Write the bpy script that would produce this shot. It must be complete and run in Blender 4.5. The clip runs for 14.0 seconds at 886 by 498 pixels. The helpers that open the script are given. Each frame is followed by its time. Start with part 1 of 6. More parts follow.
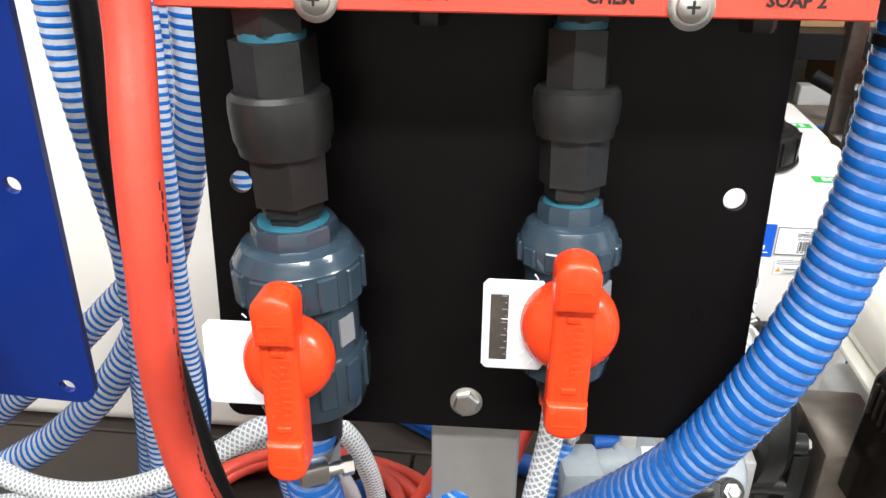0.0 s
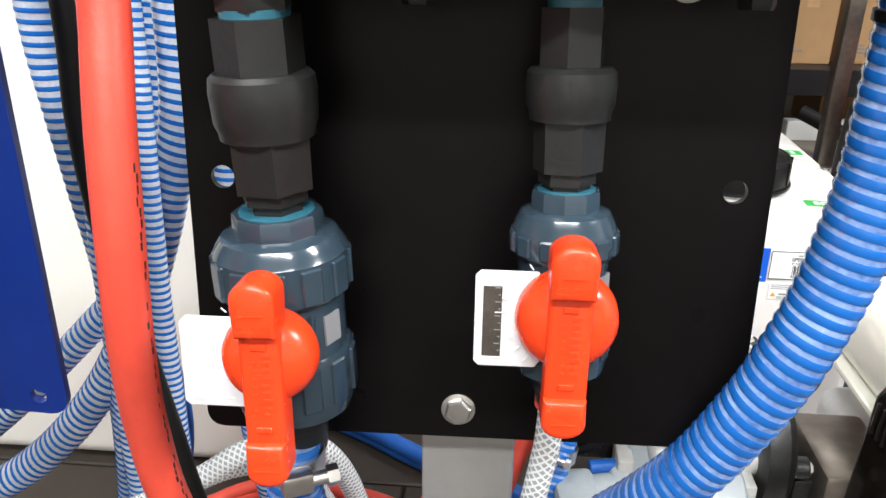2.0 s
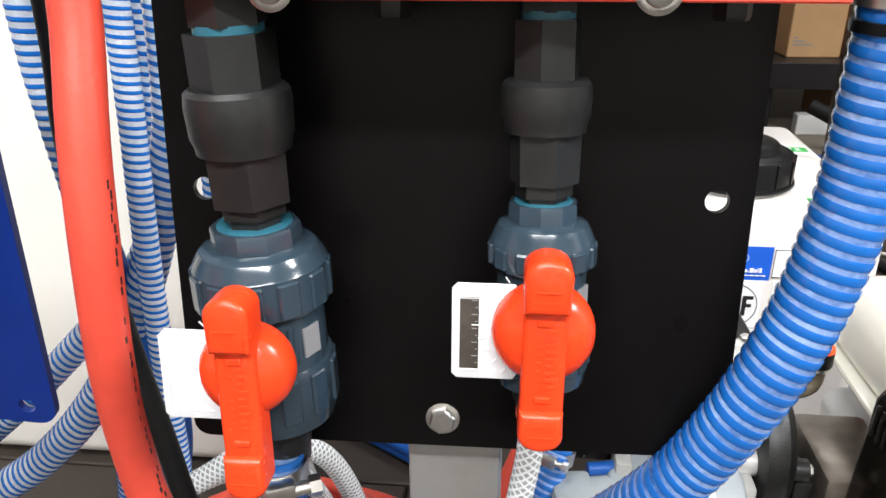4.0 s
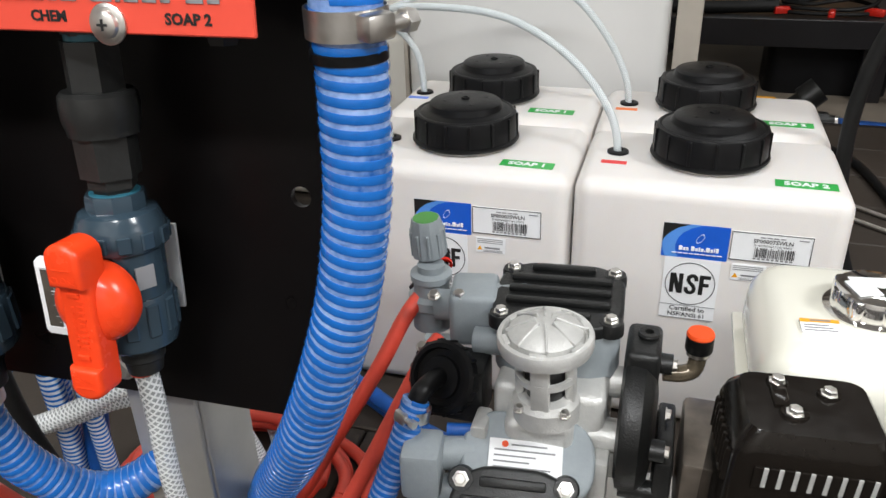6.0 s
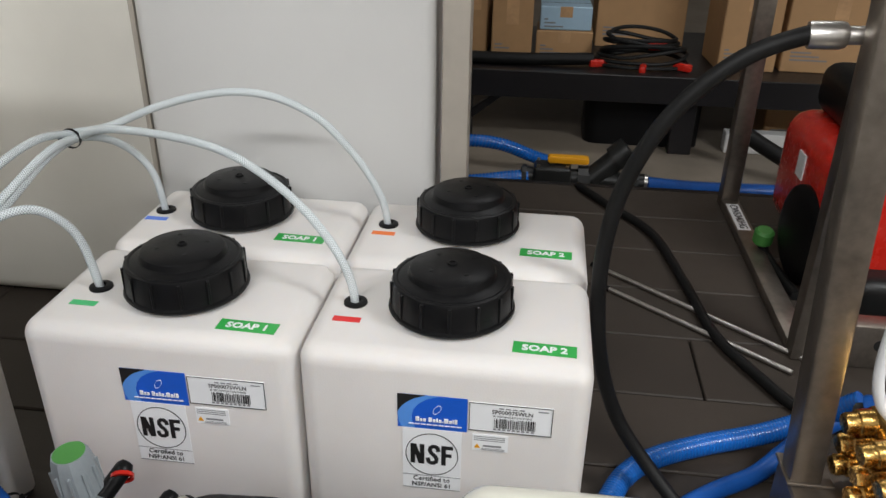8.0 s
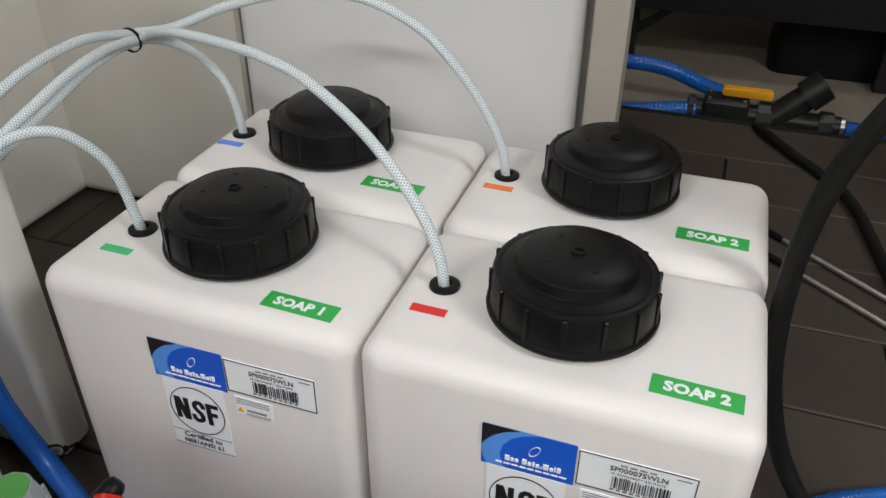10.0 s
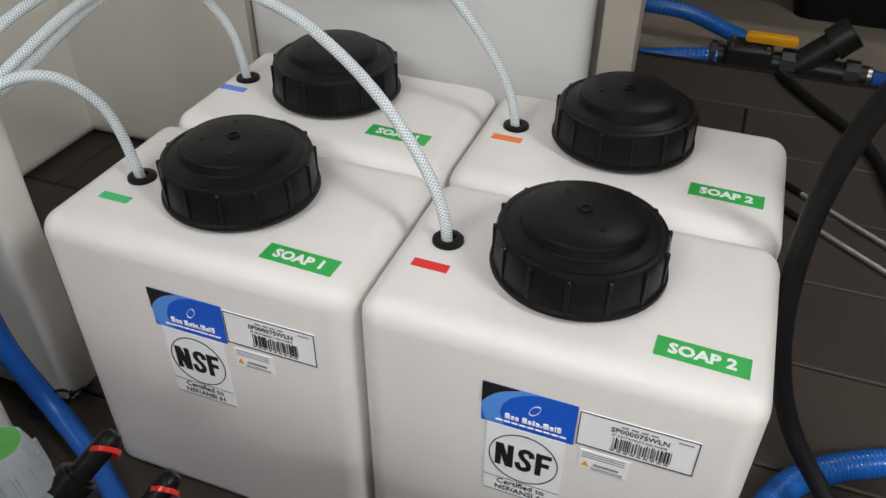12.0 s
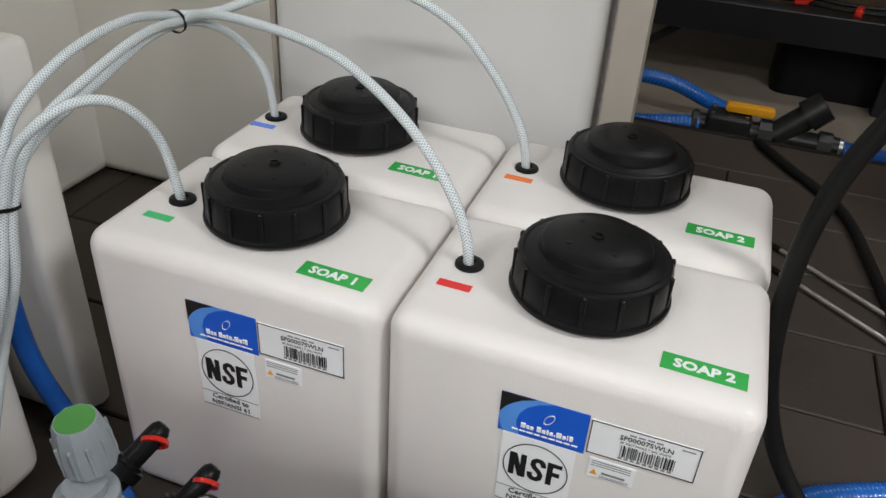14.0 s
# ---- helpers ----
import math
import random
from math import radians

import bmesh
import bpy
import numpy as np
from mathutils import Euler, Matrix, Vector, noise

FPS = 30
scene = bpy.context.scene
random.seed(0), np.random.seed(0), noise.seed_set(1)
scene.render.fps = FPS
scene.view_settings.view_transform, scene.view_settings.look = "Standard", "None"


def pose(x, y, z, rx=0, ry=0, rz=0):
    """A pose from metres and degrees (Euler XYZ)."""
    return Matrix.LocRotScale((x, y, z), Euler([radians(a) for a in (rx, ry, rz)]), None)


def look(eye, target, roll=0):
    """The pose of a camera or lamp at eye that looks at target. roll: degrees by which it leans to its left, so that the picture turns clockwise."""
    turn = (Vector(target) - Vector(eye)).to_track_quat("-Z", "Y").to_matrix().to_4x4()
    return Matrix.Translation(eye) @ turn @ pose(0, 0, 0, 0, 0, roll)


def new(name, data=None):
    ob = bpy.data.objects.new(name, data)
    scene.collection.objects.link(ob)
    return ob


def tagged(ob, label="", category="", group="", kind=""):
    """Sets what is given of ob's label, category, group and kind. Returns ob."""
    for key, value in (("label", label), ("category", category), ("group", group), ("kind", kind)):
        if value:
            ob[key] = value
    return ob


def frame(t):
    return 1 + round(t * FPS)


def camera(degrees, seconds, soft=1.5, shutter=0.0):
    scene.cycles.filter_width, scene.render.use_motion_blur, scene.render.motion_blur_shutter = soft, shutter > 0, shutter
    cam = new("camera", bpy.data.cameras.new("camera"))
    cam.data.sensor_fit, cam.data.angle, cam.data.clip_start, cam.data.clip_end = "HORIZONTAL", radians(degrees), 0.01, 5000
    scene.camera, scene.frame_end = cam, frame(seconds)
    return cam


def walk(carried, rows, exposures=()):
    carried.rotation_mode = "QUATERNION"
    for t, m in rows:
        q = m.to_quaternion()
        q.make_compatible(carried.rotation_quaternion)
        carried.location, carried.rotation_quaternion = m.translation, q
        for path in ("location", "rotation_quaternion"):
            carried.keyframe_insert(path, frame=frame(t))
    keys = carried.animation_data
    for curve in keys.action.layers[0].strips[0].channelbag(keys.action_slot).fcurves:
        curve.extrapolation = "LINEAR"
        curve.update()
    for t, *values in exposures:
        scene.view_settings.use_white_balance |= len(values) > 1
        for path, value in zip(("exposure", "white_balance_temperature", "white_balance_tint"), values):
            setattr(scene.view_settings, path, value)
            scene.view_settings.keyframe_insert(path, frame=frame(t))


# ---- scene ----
cam = camera(58.5, 14.0)
PATH = [
    (0, (0.158, 0.056, 0.748), (-0.011, 1.84, -0.141), 0.5),
    (0.5, (0.155, 0.063, 0.726), (-0.003, 1.886, -0.079), 1.1),
    (1, (0.16, 0.06, 0.723), (0.004, 1.885, -0.08), 1.0),
    (1.5, (0.16, 0.06, 0.724), (0.009, 1.886, -0.078), 0.8),
    (2, (0.158, 0.061, 0.724), (0.007, 1.889, -0.073), 0.6),
    (4.3, (0.178, 0.067, 0.731), (-0.016, 1.884, -0.082), -0.4),
    (4.5, (0.194, 0.071, 0.732), (-0.064, 1.873, -0.095), -0.9),
    (5, (0.27, 0.079, 0.744), (-0.141, 1.833, -0.125), -1.0),
    (5.5, (0.349, 0.079, 0.757), (-0.164, 1.801, -0.122), -1.3),
    (6, (0.426, 0.078, 0.762), (-0.096, 1.778, -0.153), -1.7),
    (6.5, (0.437, 0.104, 0.778), (0.034, 1.812, -0.181), -1.9),
    (7, (0.448, 0.148, 0.819), (0.307, 1.888, -0.158), -1.1),
    (7.5, (0.489, 0.212, 0.87), (0.37, 1.949, -0.114), -1.1),
    (8, (0.573, 0.317, 0.883), (0.356, 2.089, -0.02), 0.9),
    (8.5, (0.609, 0.413, 0.855), (0.112, 2.118, -0.066), 0.2),
    (8.7, (0.597, 0.440, 0.849), (0.066, 2.123, -0.091), -0.4),
    (10.8, (0.554, 0.618, 0.803), (0.01, 2.146, -0.367), 0.7),
    (11, (0.554, 0.617, 0.804), (0.008, 2.136, -0.376), 0.6),
    (11.5, (0.554, 0.609, 0.807), (0.014, 2.113, -0.395), 0.8),
    (12, (0.56, 0.608, 0.811), (0.01, 2.097, -0.405), 0.5),
    (12.5, (0.561, 0.605, 0.809), (-0.009, 2.087, -0.407), 0.4),
    (13, (0.563, 0.595, 0.811), (0.073, 2.105, -0.405), 2.6),
    (13.5, (0.564, 0.576, 0.817), (0.085, 2.092, -0.396), 3.0),
    (14, (0.542, 0.519, 0.816), (0.016, 2.116, -0.268), 3.6),
]
walk(cam, [(t, look(eye, target, roll)) for t, eye, target, roll in PATH],
     [(0, 0.50), (4.5, 0.36), (5.5, 0.04), (6.5, -0.40), (7.5, -0.52), (8.5, -0.56), (14, -0.63)])

# ---- light ----
world = bpy.data.worlds.new("world")
world.use_nodes = True
world.node_tree.nodes["Background"].inputs[0].default_value = (0.9, 0.95, 1.0, 1)
world.node_tree.nodes["Background"].inputs[1].default_value = 0.05
scene.world = world
# Unseen lamps, assumed; all but the first added to brighten walls, floor and bench.
LAMPS = [(0.2, -1.5, 2.4, 0.3, 125), (2.9, 0.0, 1.2, 0.5, 125), (-0.4, 0.0, 1.2, 0.3, 16), (1.2, 2.9, 1.2, 0.3, 12)]
CEILING = 2.75


def area_lamp(x, y, sx, sy, power):
    data = bpy.data.lights.new("lamp", "AREA")
    data.shape, data.size, data.size_y, data.energy = "RECTANGLE", sx, sy, power
    data.color = (0.97, 0.985, 1.0)
    ob = new("lamp", data)
    ob.matrix_basis = pose(x, y, CEILING - 0.09)
    return ob


for lx, ly, sx, sy, pw in LAMPS:
    area_lamp(lx, ly, sx, sy, pw)


# ---- materials ----
def material(name, color, rough=0.5, metal=0.0, vary=0.12, scale=6.0, bump=0.0, bump_scale=200.0, trans=0.0, coat=0.0,
             sss=0.0, rand=0.0, dark=None, ior=1.45, spec=0.5):
    m = bpy.data.materials.new(name)
    m.use_nodes = True
    nt = m.node_tree
    b = nt.nodes["Principled BSDF"]
    b.inputs["Roughness"].default_value = rough
    b.inputs["Metallic"].default_value = metal
    b.inputs["Transmission Weight"].default_value = trans
    b.inputs["Coat Weight"].default_value = coat
    b.inputs["Coat Roughness"].default_value = 0.08
    b.inputs["IOR"].default_value = ior
    b.inputs["Specular IOR Level"].default_value = spec
    if sss:
        b.inputs["Subsurface Weight"].default_value = sss
        b.inputs["Subsurface Radius"].default_value = (0.012, 0.010, 0.008)
        b.inputs["Subsurface Scale"].default_value = 0.6
    tc = nt.nodes.new("ShaderNodeTexCoord")
    n1 = nt.nodes.new("ShaderNodeTexNoise")
    n1.inputs["Scale"].default_value = scale
    n1.inputs["Detail"].default_value = 6
    n2 = nt.nodes.new("ShaderNodeTexNoise")
    n2.inputs["Scale"].default_value = scale * 9
    n2.inputs["Detail"].default_value = 4
    nt.links.new(tc.outputs["Object"], n1.inputs["Vector"])
    nt.links.new(tc.outputs["Object"], n2.inputs["Vector"])
    add = nt.nodes.new("ShaderNodeMath")
    add.operation = "MULTIPLY_ADD"
    add.inputs[1].default_value = 0.4
    nt.links.new(n2.outputs["Fac"], add.inputs[0])
    nt.links.new(n1.outputs["Fac"], add.inputs[2])
    src = add.outputs[0]
    if rand:
        info = nt.nodes.new("ShaderNodeObjectInfo")
        ra = nt.nodes.new("ShaderNodeMath")
        ra.operation = "MULTIPLY_ADD"
        ra.inputs[1].default_value = rand
        nt.links.new(info.outputs["Random"], ra.inputs[0])
        nt.links.new(src, ra.inputs[2])
        src = ra.outputs[0]
    ramp = nt.nodes.new("ShaderNodeValToRGB")
    lo = dark if dark else tuple(c * (1 - vary) for c in color)
    hi = tuple(min(1.0, c * (1 + vary * 0.6)) for c in color)
    ramp.color_ramp.elements[0].position, ramp.color_ramp.elements[0].color = 0.45, (*lo, 1)
    ramp.color_ramp.elements[1].position, ramp.color_ramp.elements[1].color = 0.95 + rand * 0.6, (*hi, 1)
    if 0.95 + rand * 0.6 > 1:
        ramp.color_ramp.elements[1].position = 1.0
    nt.links.new(src, ramp.inputs["Fac"])
    nt.links.new(ramp.outputs["Color"], b.inputs["Base Color"])
    rr = nt.nodes.new("ShaderNodeMapRange")
    rr.inputs["To Min"].default_value = max(0.02, rough - 0.08)
    rr.inputs["To Max"].default_value = min(1.0, rough + 0.1)
    nt.links.new(n2.outputs["Fac"], rr.inputs["Value"])
    nt.links.new(rr.outputs["Result"], b.inputs["Roughness"])
    if bump:
        nb = nt.nodes.new("ShaderNodeTexNoise")
        nb.inputs["Scale"].default_value = bump_scale
        nb.inputs["Detail"].default_value = 3
        nt.links.new(tc.outputs["Object"], nb.inputs["Vector"])
        bp = nt.nodes.new("ShaderNodeBump")
        bp.inputs["Strength"].default_value = bump
        bp.inputs["Distance"].default_value = 0.001
        nt.links.new(nb.outputs["Fac"], bp.inputs["Height"])
        nt.links.new(bp.outputs["Normal"], b.inputs["Normal"])
    return m


def braid_material(name, thread, clear, turns, pitch, trans):
    """Clear tube with crossed reinforcing threads; the sheet runs round (u) and along (v, metres) the tube."""
    m = bpy.data.materials.new(name)
    m.use_nodes = True
    nt = m.node_tree
    b = nt.nodes["Principled BSDF"]
    uv = nt.nodes.new("ShaderNodeTexCoord")
    sep = nt.nodes.new("ShaderNodeSeparateXYZ")
    nt.links.new(uv.outputs["UV"], sep.inputs[0])

    def op(kind, a, c, d=None):
        n = nt.nodes.new("ShaderNodeMath")
        n.operation = kind
        for i, v in enumerate((a, c, d)):
            if v is None:
                continue
            if isinstance(v, (int, float)):
                n.inputs[i].default_value = v
            else:
                nt.links.new(v, n.inputs[i])
        return n.outputs[0]

    u = op("MULTIPLY", sep.outputs[0], turns)
    v = op("MULTIPLY", sep.outputs[1], 1.0 / pitch)
    waves = []
    for s in (1.0, -1.0):
        ph = op("MULTIPLY_ADD", u, s, v)
        fr = op("FRACT", ph, None)
        waves.append(op("LESS_THAN", fr, 0.34))
    both = op("MAXIMUM", waves[0], waves[1])
    mix = nt.nodes.new("ShaderNodeMix")
    mix.data_type = "RGBA"
    mix.inputs["A"].default_value = (*clear, 1)
    mix.inputs["B"].default_value = (*thread, 1)
    nt.links.new(both, mix.inputs["Factor"])
    nt.links.new(mix.outputs["Result"], b.inputs["Base Color"])
    tr = nt.nodes.new("ShaderNodeMapRange")
    tr.inputs["To Min"].default_value = trans
    tr.inputs["To Max"].default_value = trans * 0.25
    nt.links.new(both, tr.inputs["Value"])
    nt.links.new(tr.outputs["Result"], b.inputs["Transmission Weight"])
    b.inputs["Roughness"].default_value = 0.22
    b.inputs["IOR"].default_value = 1.2
    bp = nt.nodes.new("ShaderNodeBump")
    bp.inputs["Strength"].default_value = 0.3
    bp.inputs["Distance"].default_value = 0.0006
    nt.links.new(both, bp.inputs["Height"])
    nt.links.new(bp.outputs["Normal"], b.inputs["Normal"])
    return m


POLY = material("natural_polyethylene", (0.745, 0.715, 0.69), 0.42, vary=0.05, scale=3, bump=0.25, bump_scale=420, sss=0.25)
WHITE_WALL = material("cream_wall_panel", (0.86, 0.835, 0.77), 0.5, vary=0.05, scale=1.4, bump=0.12, bump_scale=160)
CABINET = material("white_cabinet_sheet", (0.66, 0.655, 0.64), 0.45, vary=0.04, scale=1.2, bump=0.1, bump_scale=260)
GALV = material("beige_painted_steel", (0.44, 0.40, 0.345), 0.4, vary=0.1, scale=5)
BLACK = material("black_moulded_plastic", (0.006, 0.006, 0.0065), 0.36, vary=0.3, scale=12, bump=0.2, bump_scale=400, spec=0.22)
BLACKFIT = material("black_pipe_fitting", (0.017, 0.0175, 0.017), 0.36, vary=0.35, scale=20, bump=0.15, bump_scale=300, spec=0.45)
PANELBLACK = material("black_composite_panel", (0.0045, 0.0038, 0.0038), 0.30, vary=0.25, scale=5, spec=0.13)
PANELBLUE = material("blue_composite_panel", (0.004, 0.024, 0.19), 0.35, vary=0.2, scale=5)
SIGNRED = material("red_engraved_sign", (0.72, 0.075, 0.045), 0.35, vary=0.06, scale=8)
INK = material("black_ink", (0.012, 0.012, 0.012), 0.5, vary=0.1)
INKGREY = material("grey_ink", (0.22, 0.22, 0.23), 0.6, vary=0.1)
WINDOW = material("dark_scale_window", (0.075, 0.066, 0.055), 0.2, vary=0.4, scale=60)
LABELWHITE = material("white_label", (0.84, 0.85, 0.86), 0.4, vary=0.03, scale=30)
LABELBLUE = material("blue_label", (0.012, 0.11, 0.62), 0.35, vary=0.08, scale=20)
LABELSKY = material("pale_blue_label", (0.10, 0.30, 0.78), 0.35, vary=0.08, scale=20)
LABELGREEN = material("green_label", (0.035, 0.40, 0.075), 0.35, vary=0.06, scale=20)
TAGS = {"green": material("green_tape", (0.05, 0.50, 0.17), 0.4, vary=0.06), "red": material("red_tape", (0.72, 0.03, 0.03), 0.4, vary=0.06),
        "blue": material("blue_tape", (0.12, 0.24, 0.75), 0.4, vary=0.06), "orange": material("orange_tape", (0.85, 0.20, 0.04), 0.4, vary=0.06)}
YELLOW = material("yellow_plastic", (0.80, 0.36, 0.01), 0.4, vary=0.08)
PVC = material("slate_grey_pvc", (0.030, 0.050, 0.068), 0.16, vary=0.15, scale=15, bump=0.05, bump_scale=120, coat=0.3)
TEAL = material("teal_thread_tape", (0.03, 0.15, 0.21), 0.35)
HANDLE = material("red_valve_handle", (0.80, 0.055, 0.012), 0.24, vary=0.05, scale=12, bump=0.06, bump_scale=300)
TAGWHITE = material("white_tag_plastic", (0.76, 0.78, 0.80), 0.35, vary=0.04, scale=20)
STAINLESS = material("stainless_steel", (0.68, 0.66, 0.63), 0.32, 1.0, vary=0.15, scale=30, bump=0.1, bump_scale=300)
PLATE = material("brushed_steel_plate", (0.50, 0.49, 0.46), 0.45, 0.7, vary=0.12, scale=12, bump=0.15, bump_scale=300)
CHROME = material("chrome", (0.80, 0.79, 0.78), 0.06, 1.0, vary=0.03)
RAWSTEEL = material("raw_mill_steel", (0.28, 0.245, 0.21), 0.36, 0.85, vary=0.45, scale=7, bump=0.2, bump_scale=120)
BRASS = material("brass", (0.72, 0.45, 0.14), 0.25, 1.0, vary=0.25, scale=25, bump=0.15, bump_scale=200)
REDHOSE = material("red_rubber_hose", (0.72, 0.075, 0.045), 0.42, vary=0.14, scale=14, bump=0.2, bump_scale=400)
BLACKHOSE = material("black_rubber_hose", (0.008, 0.008, 0.008), 0.5, vary=0.3, scale=20, bump=0.3, bump_scale=400, spec=0.3)
BLUERIB = material("blue_hose_helix", (0.010, 0.130, 0.48), 0.22, vary=0.15, scale=20, coat=0.4)
# Pale noise patches paint in the highlights inside the clear wall.
BLUECORE = material("glinted_blue_hose_wall", (0.32, 0.46, 0.74), 0.12, vary=0.5, scale=34, trans=0.15, ior=1.45, dark=(0.010, 0.105, 0.40), coat=0.4)
PALECORE = material("clear_pale_hose_wall", (0.74, 0.81, 0.93), 0.16, vary=0.3, scale=45, trans=0.2, ior=1.45)
BLUEHOSE = material("blue_layflat_hose", (0.010, 0.10, 0.42), 0.35, vary=0.25, scale=18, bump=0.2, bump_scale=300)
BRAID = braid_material("clear_braided_tube", (0.76, 0.81, 0.82), (0.67, 0.73, 0.75), 7.0, 0.0034, 0.5)
BRAIDBIG = braid_material("clear_braided_hose", (0.78, 0.80, 0.80), (0.60, 0.63, 0.64), 8.0, 0.0046, 0.6)
GREYPLASTIC = material("grey_pump_plastic", (0.29, 0.325, 0.345), 0.38, vary=0.12, scale=18, bump=0.25, bump_scale=420)
ALLOY = material("cast_alloy", (0.62, 0.62, 0.60), 0.42, 0.35, vary=0.15, scale=20, bump=0.5, bump_scale=500)
CASTBLACK = material("black_cast_housing", (0.011, 0.0115, 0.0115), 0.34, vary=0.3, scale=20, bump=0.5, bump_scale=450)
GLOSSBLACK = material("gloss_black_enamel", (0.009, 0.007, 0.0055), 0.15, vary=0.2, scale=10, spec=0.3)
CREAM = material("cream_enamel", (0.80, 0.785, 0.69), 0.15, vary=0.03, scale=4, coat=0.5)
ORANGECAP = material("orange_cap", (0.85, 0.085, 0.012), 0.4, vary=0.06)
GREENCAP = material("green_cap", (0.07, 0.27, 0.055), 0.45, vary=0.1)
AMBER = material("smoked_fitting", (0.16, 0.13, 0.09), 0.12, 0.3, vary=0.4, scale=60)
REDPAINT = material("red_paint", (0.62, 0.022, 0.012), 0.25, vary=0.08, coat=0.3)
BOARD = material("brown_deck_board", (0.040, 0.031, 0.024), 0.60, vary=0.3, scale=2.2, bump=0.35, bump_scale=140, rand=0.35)
JOINT = material("dark_board_joint", (0.018, 0.015, 0.013), 0.9, vary=0.2)
CONCRETE = material("warehouse_concrete", (0.26, 0.22, 0.175), 0.6, vary=0.3, scale=1.6, bump=0.3, bump_scale=60)
CARDBOARD = material("brown_cardboard", (0.42, 0.25, 0.12), 0.75, vary=0.15, scale=3, bump=0.15, bump_scale=60, rand=0.2)
# Paints of the unseen room shell, set pale to bounce lamp light.
ROOM = material("unseen_wall_paint", (0.55, 0.52, 0.48), 0.7, vary=0.1, scale=1)
CEIL = material("ceiling_paint", (0.80, 0.79, 0.77), 0.8, vary=0.05, scale=1)
SHELFBLACK = material("black_rack_paint", (0.010, 0.009, 0.010), 0.4, vary=0.3, scale=8)
WOOD = material("pale_wood", (0.50, 0.30, 0.15), 0.6, vary=0.25, scale=10)
LIGHTBLUE = material("pale_blue_packing", (0.35, 0.50, 0.62), 0.5, vary=0.1)
# Glowing face of the assumed, unseen ceiling fittings.
GLOW = bpy.data.materials.new("lamp_diffuser")
GLOW.use_nodes = True
GLOW.node_tree.nodes["Principled BSDF"].inputs["Emission Color"].default_value = (1.0, 0.97, 0.92, 1)
GLOW.node_tree.nodes["Principled BSDF"].inputs["Emission Strength"].default_value = 3.0


# ---- building tools ----
def letters(text, bold=0.0):
    """The text as a thin mesh, one unit of letter height, centred on its middle."""
    c = bpy.data.curves.new("letters", "FONT")
    c.body, c.size, c.align_x, c.align_y = text, 1.0, "CENTER", "CENTER"
    c.extrude, c.offset, c.resolution_u = 0.02, bold, 2
    ob = new("letters", c)
    dg = bpy.context.evaluated_depsgraph_get()
    me = bpy.data.meshes.new_from_object(ob.evaluated_get(dg))
    bpy.data.objects.remove(ob)
    bpy.data.curves.remove(c)
    return me


TEXT = {s: letters(s, 0.035 if s in ("SOAP 1", "SOAP 2", "WATER", "CHEM") else 0.008) for s in ("SOAP 1", "SOAP 2", "WATER", "CHEM", "CLOSE", "OPEN", "100", "0", "CW6040HG", "Certified to",
                                      "NSF/ANSI 61", "SP00007SWLN", "SP. RECTANGLE 7 GAL WHITE")}


def writing(text, size, m, mat, parent, name="lettering", squeeze=1.0):
    me = TEXT[text].copy()
    me.transform(m @ Matrix.Diagonal((size * squeeze, size, size, 1)))
    me.materials.clear()
    me.materials.append(mat)
    ob = new(name, me)
    ob.parent = parent
    return ob


def thing(name, m, label, category, group="", kind=""):
    ob = new(name)
    ob.empty_display_size = 0.02
    ob.matrix_basis = m
    return tagged(ob, label, category, group, kind)


def finish(bm, mat, angle=32):
    me = bpy.data.meshes.new("mesh")
    bmesh.ops.recalc_face_normals(bm, faces=bm.faces)
    bm.to_mesh(me)
    bm.free()
    me.polygons.foreach_set("use_smooth", [True] * len(me.polygons))
    me.set_sharp_from_angle(angle=radians(angle))
    me.materials.append(mat)
    return me


def part(name, bm, mat, parent=None, label="", angle=32):
    ob = new(name, finish(bm, mat, angle))
    if parent:
        ob.parent = parent
    return tagged(ob, label)


def pieces(name, bm, mat, parent, label=""):
    """Each loose piece of the bmesh becomes a part of its own."""
    left = set(bm.verts)
    groups = []
    while left:
        todo, got = [left.pop()], []
        while todo:
            v = todo.pop()
            got.append(v)
            for e in v.link_edges:
                o = e.other_vert(v)
                if o in left:
                    left.discard(o)
                    todo.append(o)
        groups.append(got)
    for got in groups:
        nb, mp = bmesh.new(), {}
        for v in got:
            mp[v] = nb.verts.new(v.co)
        for f in {f for v in got for f in v.link_faces}:
            nb.faces.new([mp[v] for v in f.verts])
        part(name, nb, mat, parent, label)
    bm.free()


def solid(name, bm, mat, label="", category="", group="", kind="", m=None):
    ob = new(name, finish(bm, mat))
    if m:
        ob.matrix_basis = m
    return tagged(ob, label, category, group, kind)


def box(bm, lo, hi, bevel=0.0, seg=2, m=None):
    lo, hi = Vector(lo), Vector(hi)
    g = bmesh.ops.create_cube(bm, size=1.0)
    vs = g["verts"]
    mm = Matrix.Translation((lo + hi) / 2) @ Matrix.Diagonal((*(hi - lo), 1))
    bmesh.ops.transform(bm, matrix=mm, verts=vs)
    if bevel:
        es = list({e for v in vs for e in v.link_edges})
        r = bmesh.ops.bevel(bm, geom=es, offset=bevel, segments=seg, profile=0.5, affect="EDGES")
        vs = list({v for f in r["faces"] for v in f.verts} | {v for v in vs if v.is_valid})
    if m:
        bmesh.ops.transform(bm, matrix=m, verts=vs)
    return bm


def B(*a, **k):
    return box(bmesh.new(), *a, **k)


